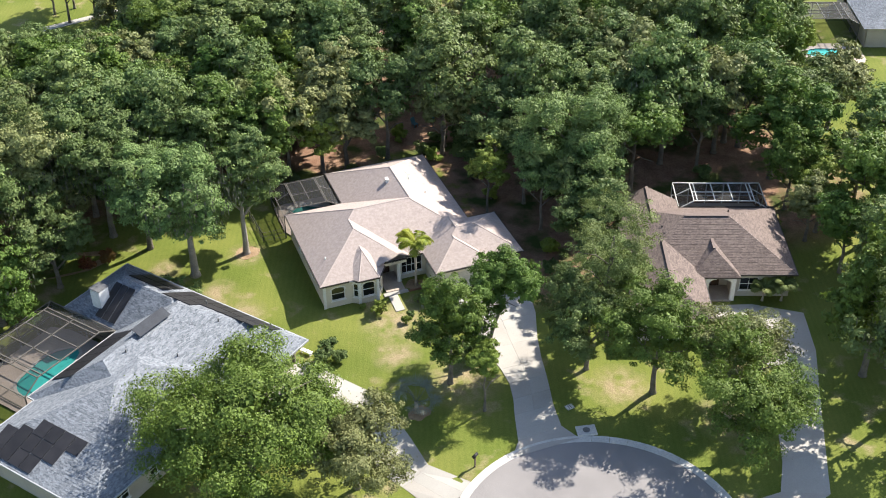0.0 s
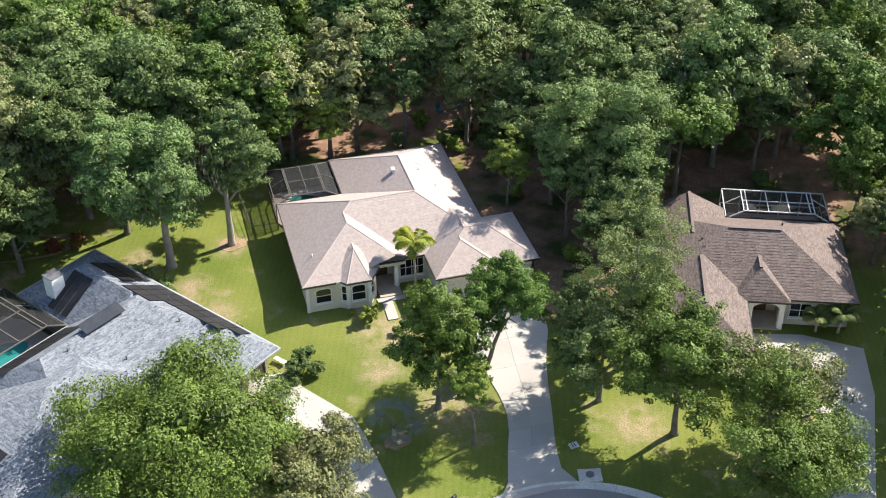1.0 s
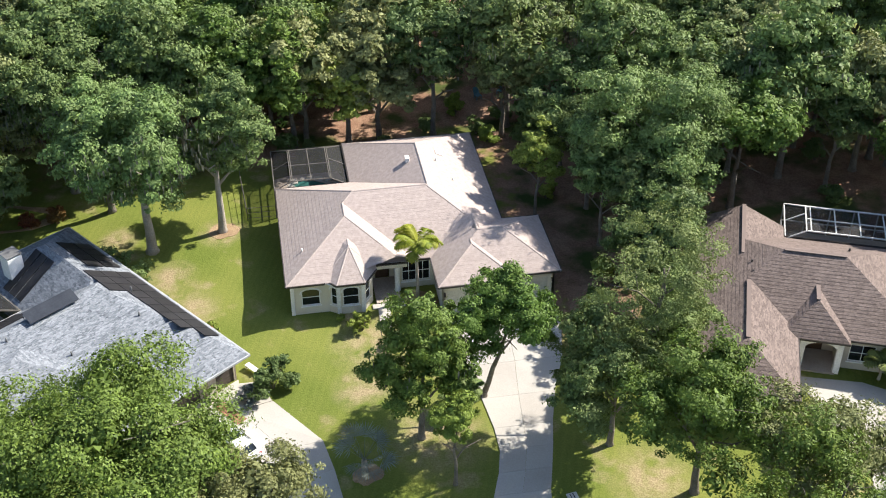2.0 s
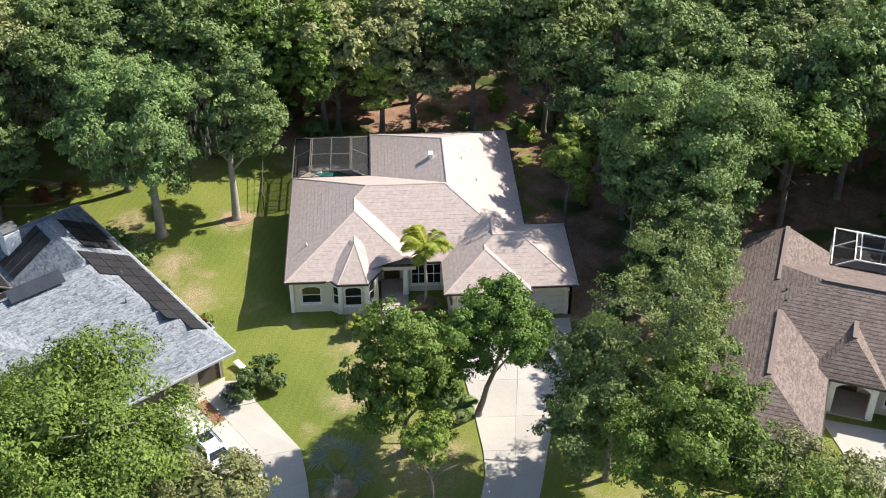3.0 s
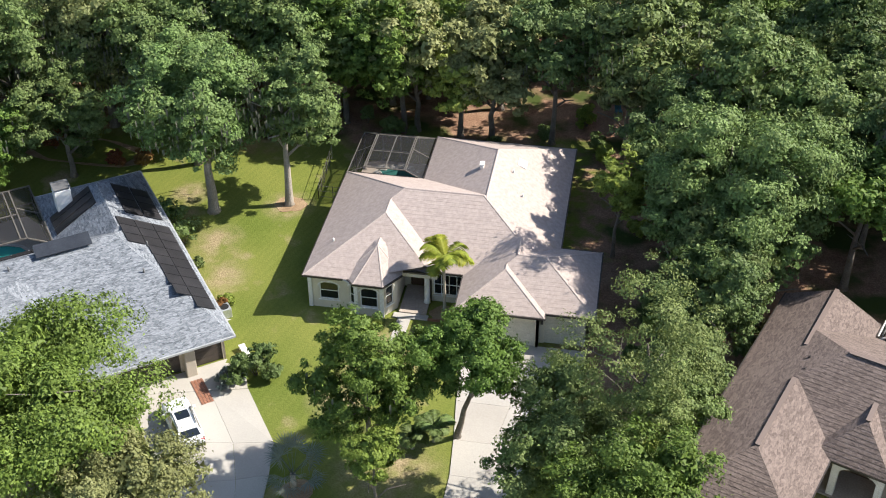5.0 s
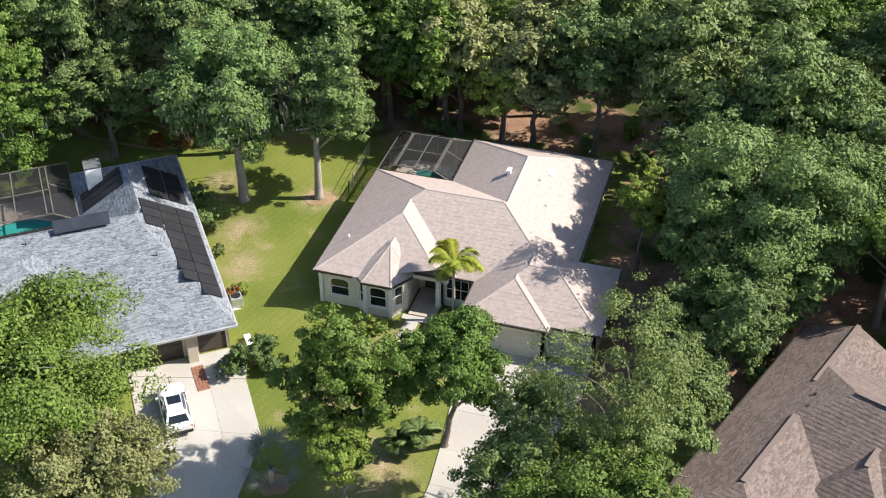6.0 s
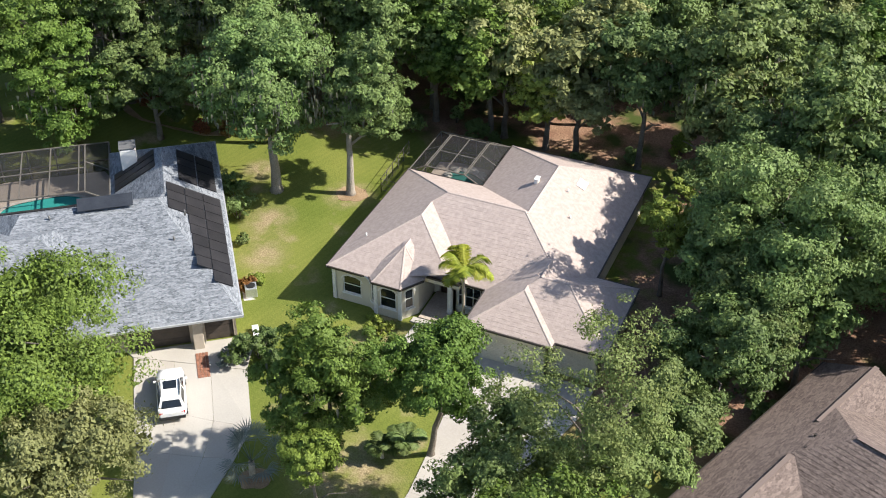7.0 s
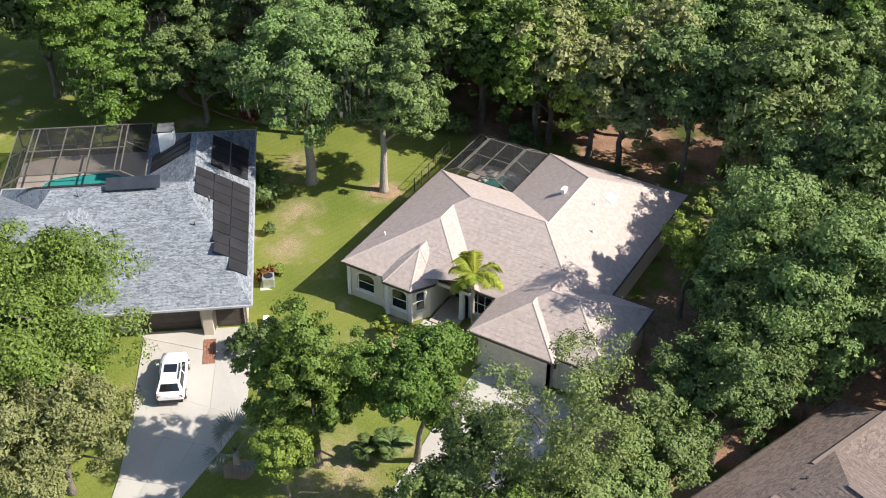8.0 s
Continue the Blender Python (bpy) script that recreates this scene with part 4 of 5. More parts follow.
# right-hand slope of the grey house, stepped along the hip
cells = []
S = math.hypot(1, 0.6)
for i, (y0, y1, top) in enumerate(((2.6, 3.9, 1.7), (3.9, 5.1, 2.6), (5.1, 6.35, 2.7), (6.35, 7.6, 2.7), (7.6, 8.8, 2.75), (8.8, 10.0, 2.8), (10.0, 11.2, 4.1), (11.2, 12.4, 4.1), (12.4, 13.5, 4.1))):
    t = 0.35
    while t < top - 0.2:
        cells.append((y0, y1, t * S, min(t + 1.25, top) * S))
        t += 1.25
solar_array("solar_array", GH, (0, 0, 2.7), (0, 1, 0), (-1, 0, 0.6), cells, "black pool-heating solar mats in a stepped field on the shingles")
# two rows of black mats over the rear wing's right-hand slope
cells = [(14.4 + 1.1 * i, 15.5 + 1.1 * i, t * S, (t + 1.3) * S) for i in range(4) for t in (0.5, 1.85)]
solar_array("solar_array", GH, (-0.006, 0, 2.704), (0, 1, 0), (-1, 0, 0.6), cells, "black mats in two rows on the rear wing's right-hand slope")
cells = [(16.2 + 0.85 * i, 17.0 + 0.85 * i, 0.5, 4.3) for i in range(3)]
solar_array("solar_array", GH, (-8.4, 0, 2.704), (0, 1, 0), (1, 0, 0.6), cells, "black solar mats on the shingles facing the pool")
cells = [(9.0 + 1.25 * i, 10.25 + 1.25 * i, 0.5, 3.6) for i in range(6)]
solar_array("solar_array", GH, (0, 15.6, 2.7), (-1, 0, 0), (0, -1, 0.6), cells, "black solar mats above the pool screen")
cells = [(8.2 + 1.3 * (i % 2), 9.5 + 1.3 * (i % 2), 0.4 + 1.5 * (i // 2), 1.9 + 1.5 * (i // 2)) for i in range(6)] + [(6.9, 8.2, 1.9, 4.9), (10.8, 12.1, 0.4, 3.8), (12.1, 13.4, 0.4, 3.2)]
cells += [(5.6, 6.9, 3.4, 4.9)]
solar_array("solar_array", GH, (-25.8, 0, 2.7), (0, 1, 0), (1, 0, 0.30), cells, "black solar mats in a stepped field facing the street")
pv = solar_array("solar_array", GH, (-10.3, 10.1, 5.62), (1, 0, 0), (0, 1, 0.42), [(0, 3.9, 0, 1.15)], "grey tilted solar panel on the ridge", "pv")
for x in (-10.2, -8.4, -6.5):
    part("strut", bar(bmesh.new(), (x, 11.1, 5.2), (x, 11.1, 6.05), 0.05), "metal", pv)

cage(GH @ pose(-19.2, 15.7, 0), 10.8, 8.6, 2.75, 1.0, 5, "cage_bronze", "large bronze pool screen enclosure behind the grey house", 1.7, 0.09)
pool(GH @ pose(-19.2, 15.6, 0.02), 10.8, 8.6, blob_outline(5.2, 3.9, 3.4, 2.1, seed=1), "water", "freeform turquoise pool on a tan deck under the screen")

# ---- brown house ----
BH = pose(28.06, -8.6, 0, 0, 0, -21.7)
brown = thing("house", BH, "bungalow with a weathered brown shingle roof and arched porch", "house")
V1 = hip_faces(0.0, 16.5, -0.5, 11.4, 2.9, 0.5, 0.5, 0.52, 0.5)
V2 = hip_faces(0.004, 6.6, 3.0, 12.9, 2.895, 0.5, 0.5, 0.5, None)
V3 = hip_faces(0.003, 7.4, -7.6, 6.4, 2.896, 0.5, 0.5, 0.5, 0.5)
V4 = hip_faces(6.2, 10.9, -1.0, 7.0, 2.95, 0.75, 0.75, 0.75, 0.75)
for fs in (V1, V2, V3, V4):
    roof(brown, fs, "brown_shingle", 0.28, 0.014, "brown_shingle", label="weathered brown asphalt shingle roof")
bm = bmesh.new()
prism(bm, [(0.05, -7.5), (7.3, -7.5), (7.3, -0.95), (10.85, -0.95), (10.85, -0.45), (16.4, -0.45), (16.4, 11.5), (6.55, 11.5), (6.55, 12.85), (0.05, 12.85)], 2.72, 2.8)
part("soffit", bm, "white", brown)
eave_line(brown, [(6.6, 12.9), (0, 12.9), (0, -7.6), (7.4, -7.6), (7.4, -1.0), (10.9, -1.0), (10.9, -0.5), (16.5, -0.5), (16.5, 11.6), (6.6, 11.6)], 2.93, "dark_trim", True, 0.08)
BFP = [(0.5, -7.1), (6.9, -7.1), (6.9, 1.6), (10.3, 1.6), (10.3, 0.0), (16.0, 0.0), (16.0, 11.1), (6.1, 11.1), (6.1, 12.4), (0.5, 12.4)]
BHO = {0: [(0.8, 5.6, 0, 2.2)], 2: [(0.8, 2.6, 0.0, 2.3)], 4: [(0.8, 2.6, 0.7, 2.2), (3.4, 5.0, 0.7, 2.2)], 6: [(1, 4, 0.1, 2.2), (5, 8, 0.1, 2.2)], 9: [(4, 5.5, 0.9, 2.1), (12, 13.5, 0.9, 2.1)]}
for i, p in enumerate(BFP):
    q = BFP[(i + 1) % len(BFP)]
    _, m = wall_run(brown, p, q, 2.76, "stucco_brown", BHO.get(i, []))
    for a, b, lo, hi in BHO.get(i, []):
        if i == 0:
            bm = bmesh.new()
            for r in range(4):
                z = lo + (hi - lo) * r / 4
                box(bm, (a, 0.1, z + 0.01), (b, 0.15, z + (hi - lo) / 4 - 0.01))
            bm.transform(m)
            part("garage_door", bm, "garage_light", brown, "cream sectional garage door")
        elif i == 2:
            bm = box(bmesh.new(), (a, 0.06, 0.0), (b, 0.14, hi))
            bm.transform(m)
            part("door", bm, "door", brown, "dark double entrance door")
        else:
            window(brown, m, a, b, lo, hi, 0, 2, 2, "white", "stucco_brown")
for x in (7.75, 10.35):
    part("porch_column", box(bmesh.new(), (x - 0.22, -0.85, 0), (x + 0.22, -0.4, 2.72), 0.03), "white", brown)
bm = bmesh.new()
for k in range(12):
    t0, t1 = math.pi * k / 12, math.pi * (k + 1) / 12
    xa, xb = 9.05 - 1.1 * math.cos(t0), 9.05 - 1.1 * math.cos(t1)
    za, zb = 2.0 + 0.6 * math.sin(t0), 2.0 + 0.6 * math.sin(t1)
    vs = [bm.verts.new(v) for v in ((xa, -0.78, za), (xb, -0.78, zb), (xb, -0.78, 2.72), (xa, -0.78, 2.72), (xa, -0.55, za), (xb, -0.55, zb), (xb, -0.55, 2.72), (xa, -0.55, 2.72))]
    for f in ((0, 1, 2, 3), (7, 6, 5, 4), (0, 4, 5, 1)):
        bm.faces.new([vs[i] for i in f])
part("porch_arch", bm, "white", brown, "cream arch over the porch")
part("porch_floor", box(bmesh.new(), (7.0, -0.95, 0), (10.3, 1.58, 0.12)), "deck", brown)
for x, y in ((3.9, 4.9), (4.0, 3.7), (11.0, 8.0)):
    z = 2.9 + 0.5 * min(x, 7.4 - x) if x < 7 else 2.9 + 0.45 * (11.6 - y)
    part("vent_pipe", tube(bmesh.new(), [(x, y, z - 0.1), (x, y, z + 0.35)], [0.09, 0.08], 8), "dark_trim", brown)
cage(BH @ pose(6.7, 11.6, 0), 9.3, 5.0, 2.7, 0.9, 5, "cage_white", "white pool screen enclosure behind the brown house", 1.5, 0.09)
pool(BH @ pose(6.7, 11.5, 0.0), 9.3, 5.2, blob_outline(4.6, 2.6, 2.9, 1.4, seed=2), "water_dark", "pool on a pale deck under the white screen")

# ---- far house at the woods' edge and far road ----
far = thing("house", pose(90.0, 34.8, 0, 0, 0, -22), "distant house with a grey roof beyond the woods", "house")
roof(far, hip_faces(-4, 14, -8, 8, 2.9, 0.4, 0.4, 0.4, 0.4), "grey_shingle", 0.4, 0.015, None, label="grey shingle roof")
for p, q in (((-3.5, -7.5), (13.5, -7.5)), ((13.5, -7.5), (13.5, 7.5)), ((13.5, 7.5), (-3.5, 7.5)), ((-3.5, 7.5), (-3.5, -7.5))):
    wall_run(far, p, q, 2.85, "stucco_grey", [(3, 4.6, 0.9, 2.2), (8, 9.6, 0.9, 2.2)])
cage(pose(90.0, 34.8, 0, 0, 0, -22) @ pose(-13.5, -6, 0), 9.4, 7.0, 2.7, 0.8, 4, "cage_bronze", "grey pool screen beside the distant house", 1.5, 0.09)
pool(pose(90.0, 34.8, 0, 0, 0, -22) @ pose(-13.5, -12.5, 0.0), 9.4, 6.0, blob_outline(5, 3, 3, 1.8, seed=2), "water", "turquoise pool of the distant house")
slab("pavement", [(-40, 71.5), (-5, 79.5), (-5, 80.9), (-40, 72.9)], "concrete", "pale footpath beyond the woods", "path", 0.02)
slab("road", [(-18.5, 65.6), (-6.5, 64.4), (-6.2, 67.2), (-18.2, 68.4)], "concrete_b", "pale paved lane beyond the woods", "road", 0.02)


# ---- trees ----


def leaf_sprays(c, nrm, size, rng):
    """Small three-cornered leaf sprays at the centres c, facing nrm."""
    n = len(c)
    nrm = nrm / np.linalg.norm(nrm, axis=1, keepdims=True)
    a = np.cross(nrm, rng.normal(size=(n, 3)))
    a /= np.linalg.norm(a, axis=1, keepdims=True) + 1e-9
    b = np.cross(nrm, a)
    s = size * rng.uniform(0.6, 1.4, (n, 1))
    bend = nrm * s * rng.uniform(-0.4, 0.15, (n, 1))
    i = np.arange(n) * 3
    return np.stack([c - a * s * 0.8 + bend, c + a * s * 0.45 - b * s * 0.45, c + a * s * 0.5 + b * s * 0.42 + bend], 1).reshape(-1, 3), np.stack([i, i + 1, i + 2], 1)


def unit(rng, n, low):
    d = rng.normal(size=(n * 5, 3))
    d /= np.linalg.norm(d, axis=1, keepdims=True)
    return d[d[:, 2] > low][:n]


def crown_mesh(rng, r, h, blobs, leaves, size, flat=0.75, fill=1.0, low=-0.35):
    """A crown about (0, 0, h): a few lobes on the limbs, each set with many uneven clumps of leaf sprays, with dark gaps between."""
    nl = max(6, blobs // 4)
    d = unit(rng, nl, low)
    az = np.arctan2(d[:, 1], d[:, 0])
    lop = 1 + 0.12 * np.sin(az * 2 + rng.uniform(0, 6)) + 0.10 * np.sin(az * 3 + rng.uniform(0, 6))
    lc = d * (rng.uniform(0.5, 0.8, nl) * lop)[:, None] * np.array([r, r, r * flat])
    lr = r * rng.uniform(0.25, 0.43, nl) * (14 / max(nl, 14)) ** 0.2
    lz = np.full(nl, 0.9 * min(flat, 1.0))
    # the middle lobe takes up the crown's whole height
    lc = np.concatenate([lc, [[0, 0, 0]]])
    lr = np.concatenate([lr, [0.66 * r]])
    lz = np.concatenate([lz, [flat]])
    # clumps over the lobes
    nc = round(blobs * 3.6)
    w = lr ** 2 / (lr ** 2).sum()
    e = unit(rng, nc, -0.75)
    own = rng.choice(len(lr), len(e), p=w)
    shape = np.stack([np.ones(len(e)), np.ones(len(e)), lz[own]], 1)
    cc = lc[own] + e * (lr[own] * rng.uniform(0.76, 1.12, len(e)))[:, None] * shape
    cr = r * rng.uniform(0.055, 0.12, len(e)) * rng.choice([0.8, 1.0, 1.25], len(e))
    w = cr ** 2 * rng.uniform(0.5, 1.4, len(cr))
    pick = rng.choice(len(cc), leaves, p=w / w.sum())
    n = rng.normal(size=(leaves, 3))
    n[:, 2] = np.abs(n[:, 2]) * 0.7 + n[:, 2] * 0.4
    n /= np.linalg.norm(n, axis=1, keepdims=True)
    rad = np.where(rng.random((leaves, 1)) < 0.12, 1.5, 1.0) * cr[pick][:, None] * 1.15 * rng.uniform(0.1, 1, (leaves, 1)) ** 0.5
    at = cc[pick] + n * rad * np.array([1.1, 1.1, 0.75])
    nn = n * 0.8 + e[pick] * 0.7 + rng.normal(size=n.shape) * 0.5 + np.array([0.1, 0.03, 0.25])
    v, f = leaf_sprays(at + (0, 0, h), nn, size, rng)
    # coarse shaded sprays deep inside the lobes
    ni = round(leaves * 0.1 * fill)
    if ni:
        own = rng.choice(len(lr), ni, p=lr ** 2 / (lr ** 2).sum())
        g = rng.normal(size=(ni, 3))
        g /= np.linalg.norm(g, axis=1, keepdims=True)
        at = lc[own] + g * (lr[own] * rng.uniform(0.2, 0.6, ni))[:, None] * np.stack([np.ones(ni), np.ones(ni), lz[own]], 1)
        v2, f2 = leaf_sprays(at + (0, 0, h), g + rng.normal(size=g.shape) * 0.3, size * 2.0, rng)
        f = np.concatenate([f, f2 + len(v)])
        v = np.concatenate([v, v2])
    return v.tolist(), [], f.tolist()


def trunk_bm(rng, h, r, lean=(0, 0), limbs=6, spread=3.0, first=0.35, crown_h=None):
    bm = bmesh.new()
    top = crown_h or h
    lean = Vector((*lean, 0))
    pts = [Vector((0, 0, -0.2)), Vector((0, 0, 0.25))]
    for k in range(1, 7):
        t = k / 6
        pts.append(lean * t + Vector((rng.uniform(-1, 1) * 0.16 * t * 2, rng.uniform(-1, 1) * 0.16 * t * 2, top * t)))
    rad = [r * 1.5, r * 1.05] + [r * (1 - 0.75 * k / 6) for k in range(1, 7)]
    tube(bm, pts, rad, 9)
    for i in range(limbs):
        t = first + (0.9 - first) * (i + rng.uniform(0, 0.6)) / limbs
        k = min(6, 1 + int(t * 6))
        p = pts[k].lerp(pts[min(k + 1, 7)], t * 6 % 1)
        a = 2.4 * i + rng.uniform(-0.4, 0.4)
        out = Vector((math.cos(a), math.sin(a), 0))
        s = spread * rng.uniform(0.6, 1.0)
        q1 = p + out * s * 0.45 + Vector((0, 0, s * 0.45))
        q2 = q1 + out * s * 0.5 + Vector((rng.uniform(-0.5, 0.5), rng.uniform(-0.5, 0.5), s * 0.25))
        rr = r * (1 - 0.7 * t) * 0.6
        tube(bm, [p, q1, q2], [rr, rr * 0.65, rr * 0.25], 6)
        side = out.cross(Vector((0, 0, 1)))
        tube(bm, [q1, q1 + side * s * 0.35 + Vector((0, 0, s * 0.3))], [rr * 0.5, rr * 0.15], 5)
    return bm


def moss_mesh(rng, r, h, n):
    """Beards of hanging moss round the lower crown."""
    a = rng.uniform(0, 2 * math.pi, n)
    k = r * np.sqrt(rng.uniform(0.3, 0.95, n))
    z = h + (1 - 0.7 * (k / r) ** 2) * rng.uniform(-0.5, 0.9, n) * r * 0.8
    ln = rng.uniform(0.25, 0.75, n)
    w = rng.uniform(0.03, 0.08, n)
    b = rng.uniform(0, math.pi, n)
    vs, fs = [], []
    for i in range(n):
        x, y = k[i] * math.cos(a[i]), k[i] * math.sin(a[i])
        dx, dy = w[i] * math.cos(b[i]), w[i] * math.sin(b[i])
        o = len(vs)
        vs += [(x - dx, y - dy, z[i]), (x + dx, y + dy, z[i]), (x + dx * 0.7 + 0.05, y + dy * 0.7, z[i] - ln[i] * 0.5), (x + 0.02, y, z[i] - ln[i]), (x - dx * 0.8, y - dy * 0.8, z[i] - ln[i] * 0.55)]
        fs.append((o, o + 1, o + 2, o + 3, o + 4))
    return vs, [], fs


def tree(x, y, h, r, leaf="oak", blobs=34, leaves=12000, size=0.15, trunk=0.3, lean=(0, 0), flat=0.75, bark="bark", label="broad live oak with a dense green crown", moss=0, seed=1, group="", low=-0.35, off=(0, 0), clear=None, limbs=6, fill=1.0, turn=0.0):
    rng = np.random.default_rng(seed)
    ob = thing("tree", pose(x, y, gz(x, y), 0, 0, turn), label, "tree", group)
    ch = h - r * flat * 0.95
    part("trunk", trunk_bm(rng, h, trunk, lean, limbs, r * 0.75, clear or 0.35, ch + r * 0.2), bark, ob)
    vs, es, fs = crown_mesh(rng, r, ch, blobs, leaves, size, flat, fill, low)
    vs = [(v[0] + off[0] + lean[0], v[1] + off[1] + lean[1], v[2]) for v in vs]
    tagged(part("crown", (vs, es, fs), leaf, ob), kind="stuff")
    if moss:
        tagged(part("moss", moss_mesh(rng, r, ch, round(moss * 0.4)), "moss", ob, "grey hanging moss"), kind="stuff")
    return ob


# trees of the front gardens
tree(-11.9, -19.9, 11.8, 9.5, "oak_bright", 120, 99000, 0.148, 0.45, flat=0.62, label="large bright green oak on the lawn by the grey house", seed=2)
tree(-4.0, -23.2, 8.6, 5.4, "oak_grey", 60, 37400, 0.128, 0.25, label="grey-green small-leaved tree beside the large oak", seed=3)
tree(7.5, -14.5, 11.6, 3.7, "oak_bright", 60, 33000, 0.128, 0.24, flat=1.2, label="green oak on the lawn before the porch", low=-0.8, seed=4, moss=120)
tree(9.0, -19.0, 7.6, 2.1, "oak_yellow", 34, 18700, 0.108, 0.14, flat=1.0, label="small light green tree beneath the lawn oak", seed=5)
tree(12.4, -11.2, 10.9, 3.9, "oak_bright", 56, 30800, 0.128, 0.22, (1.5, -1.3), flat=0.8, label="green oak leaning over the driveway with a bare trunk", seed=6, clear=0.45)
tree(23.3, -14.0, 16.4, 4.9, "pine", 44, 17000, 0.105, 0.26, flat=1.2, label="tall open-crowned pale green pine", seed=7, fill=0.0, low=-0.6)
tree(25.2, -12.6, 8.4, 3.3, "oak", 44, 22000, 0.138, 0.26, flat=0.85, label="dark green oak beside the tall pine", seed=8)
tree(19.7, -17.2, 9.6, 4.7, "oak", 50, 28600, 0.138, 0.22, flat=0.8, label="dark green oak beside the driveway", seed=9)
tree(28.4, -30.2, 10.6, 6.0, "oak_bright", 60, 35200, 0.138, 0.3, (-0.8, -1.2), flat=0.7, label="spreading oak by the turning circle", seed=10)
tree(23.8, -22.2, 10.6, 5.3, "oak_bright", 56, 30800, 0.138, 0.28, (-0.5, -0.5), flat=0.75, label="green oak on the lawn before the brown house", seed=12)
tree(29.8, -25.2, 8.8, 4.8, "oak_grey", 48, 24200, 0.128, 0.24, label="grey-green tree before the brown house", seed=13)
# garden between the beige and the grey house
tree(-5.0, 12.2, 13.8, 3.9, "oak", 52, 24200, 0.157, 0.34, flat=1.3, low=-0.9, bark="bark_light", label="tall oak with a pale bare trunk and hanging moss", seed=14, moss=520, clear=0.42, off=(1.2, 0.8))
tree(-10.7, 10.4, 14.8, 5.9, "oak", 80, 39600, 0.167, 0.42, flat=0.95, low=-0.9, bark="bark_light", label="tall moss-hung oak with a thick pale trunk", seed=15, moss=1100, clear=0.38, off=(-0.4, -0.6))
tree(-23.5, 21.5, 14.0, 6.6, "oak_grey", 70, 30800, 0.177, 0.4, flat=0.95, low=-0.9, label="moss-hung oak on the back lawn", seed=16, moss=1300, clear=0.4)
tree(-17.5, 20.5, 15.0, 5.6, "oak", 60, 26400, 0.177, 0.36, flat=1.00, low=-0.9, label="moss-hung oak between the back lawns", seed=71, moss=900, clear=0.5)
tree(-14.2, 16.8, 13.6, 4.6, "oak", 54, 22000, 0.167, 0.3, flat=1.10, low=-0.9, label="oak at the corner of the grey house's garden", seed=72, moss=600, clear=0.45)
tree(-29.5, 17.5, 14.2, 5.8, "oak", 60, 22000, 0.177, 0.36, flat=1.00, low=-0.9, label="oak behind the large pool screen", seed=73, moss=500, clear=0.35)
tree(-34.0, 10.5, 14.5, 5.6, "oak_bright", 60, 22000, 0.177, 0.36, flat=1.05, low=-0.9, label="bright oak beside the large pool screen", seed=74, clear=0.3)
tree(-25.5, 28.0, 14.8, 5.8, "oak", 56, 19800, 0.187, 0.36, flat=1.00, low=-0.9, label="oak at the back of the lawn", seed=75, moss=500, clear=0.35)
tree(-29.6, 9.2, 11.4, 4.6, "oak_bright", 56, 22000, 0.167, 0.3, flat=1.3, low=-0.8, label="bright moss-hung oak close behind the pool screen", seed=76, moss=300, clear=0.3)
tree(-23.8, 13.4, 10.6, 3.9, "oak", 46, 17600, 0.167, 0.26, flat=1.3, low=-0.8, label="dark oak close behind the pool screen", seed=77, moss=200, clear=0.3)
# right of the beige house
tree(30.2, 7.6, 14.8, 6.9, "oak", 110, 61600, 0.167, 0.5, flat=0.92, low=-0.85, label="huge dark live oak between the houses", seed=17)
tree(20.9, 9.5, 10.8, 2.5, "oak_yellow", 34, 14300, 0.128, 0.16, flat=1.6, label="slim yellow-green tree beside the beige house", seed=18, low=-0.9)
tree(27.6, -2.6, 10.0, 4.2, "oak", 54, 28600, 0.148, 0.3, flat=1.0, low=-0.8, label="dark green oak between the houses", seed=19)

tree(25.6, 10.4, 11.6, 3.7, "oak", 42, 15400, 0.157, 0.2, flat=1.0, label="low oak beside the garage wall", seed=85, low=-0.8)
tree(24.6, 16.0, 12.2, 4.6, "oak", 46, 16500, 0.167, 0.26, flat=0.95, label="dark oak beside the beige house's back garden", seed=81, low=-0.7)
tree(25.2, 5.0, 9.6, 3.2, "oak", 40, 13200, 0.157, 0.18, flat=1.0, label="low dark oak between the houses", seed=82, low=-0.8)
tree(34.5, 15.5, 13.0, 5.2, "oak", 56, 19800, 0.177, 0.3, flat=0.9, label="oak behind the brown house", seed=83, low=-0.6)
tree(26.0, -6.4, 7.8, 3.3, "oak", 40, 14300, 0.157, 0.2, flat=0.95, label="low dark oak beside the garage drive", seed=84, low=-0.7)

tree(28.6, 1.6, 10.2, 3.6, "oak", 44, 16000, 0.150, 0.24, flat=1.1, label="dense oak beside the brown house's wall", seed=86, low=-0.9)
tree(31.4, 3.4, 9.4, 3.0, "oak", 40, 13000, 0.150, 0.22, flat=1.2, label="slim dark oak beside the brown house", seed=87, low=-0.9)

# the woods: a few grown kinds, set out unevenly
KINDS = []
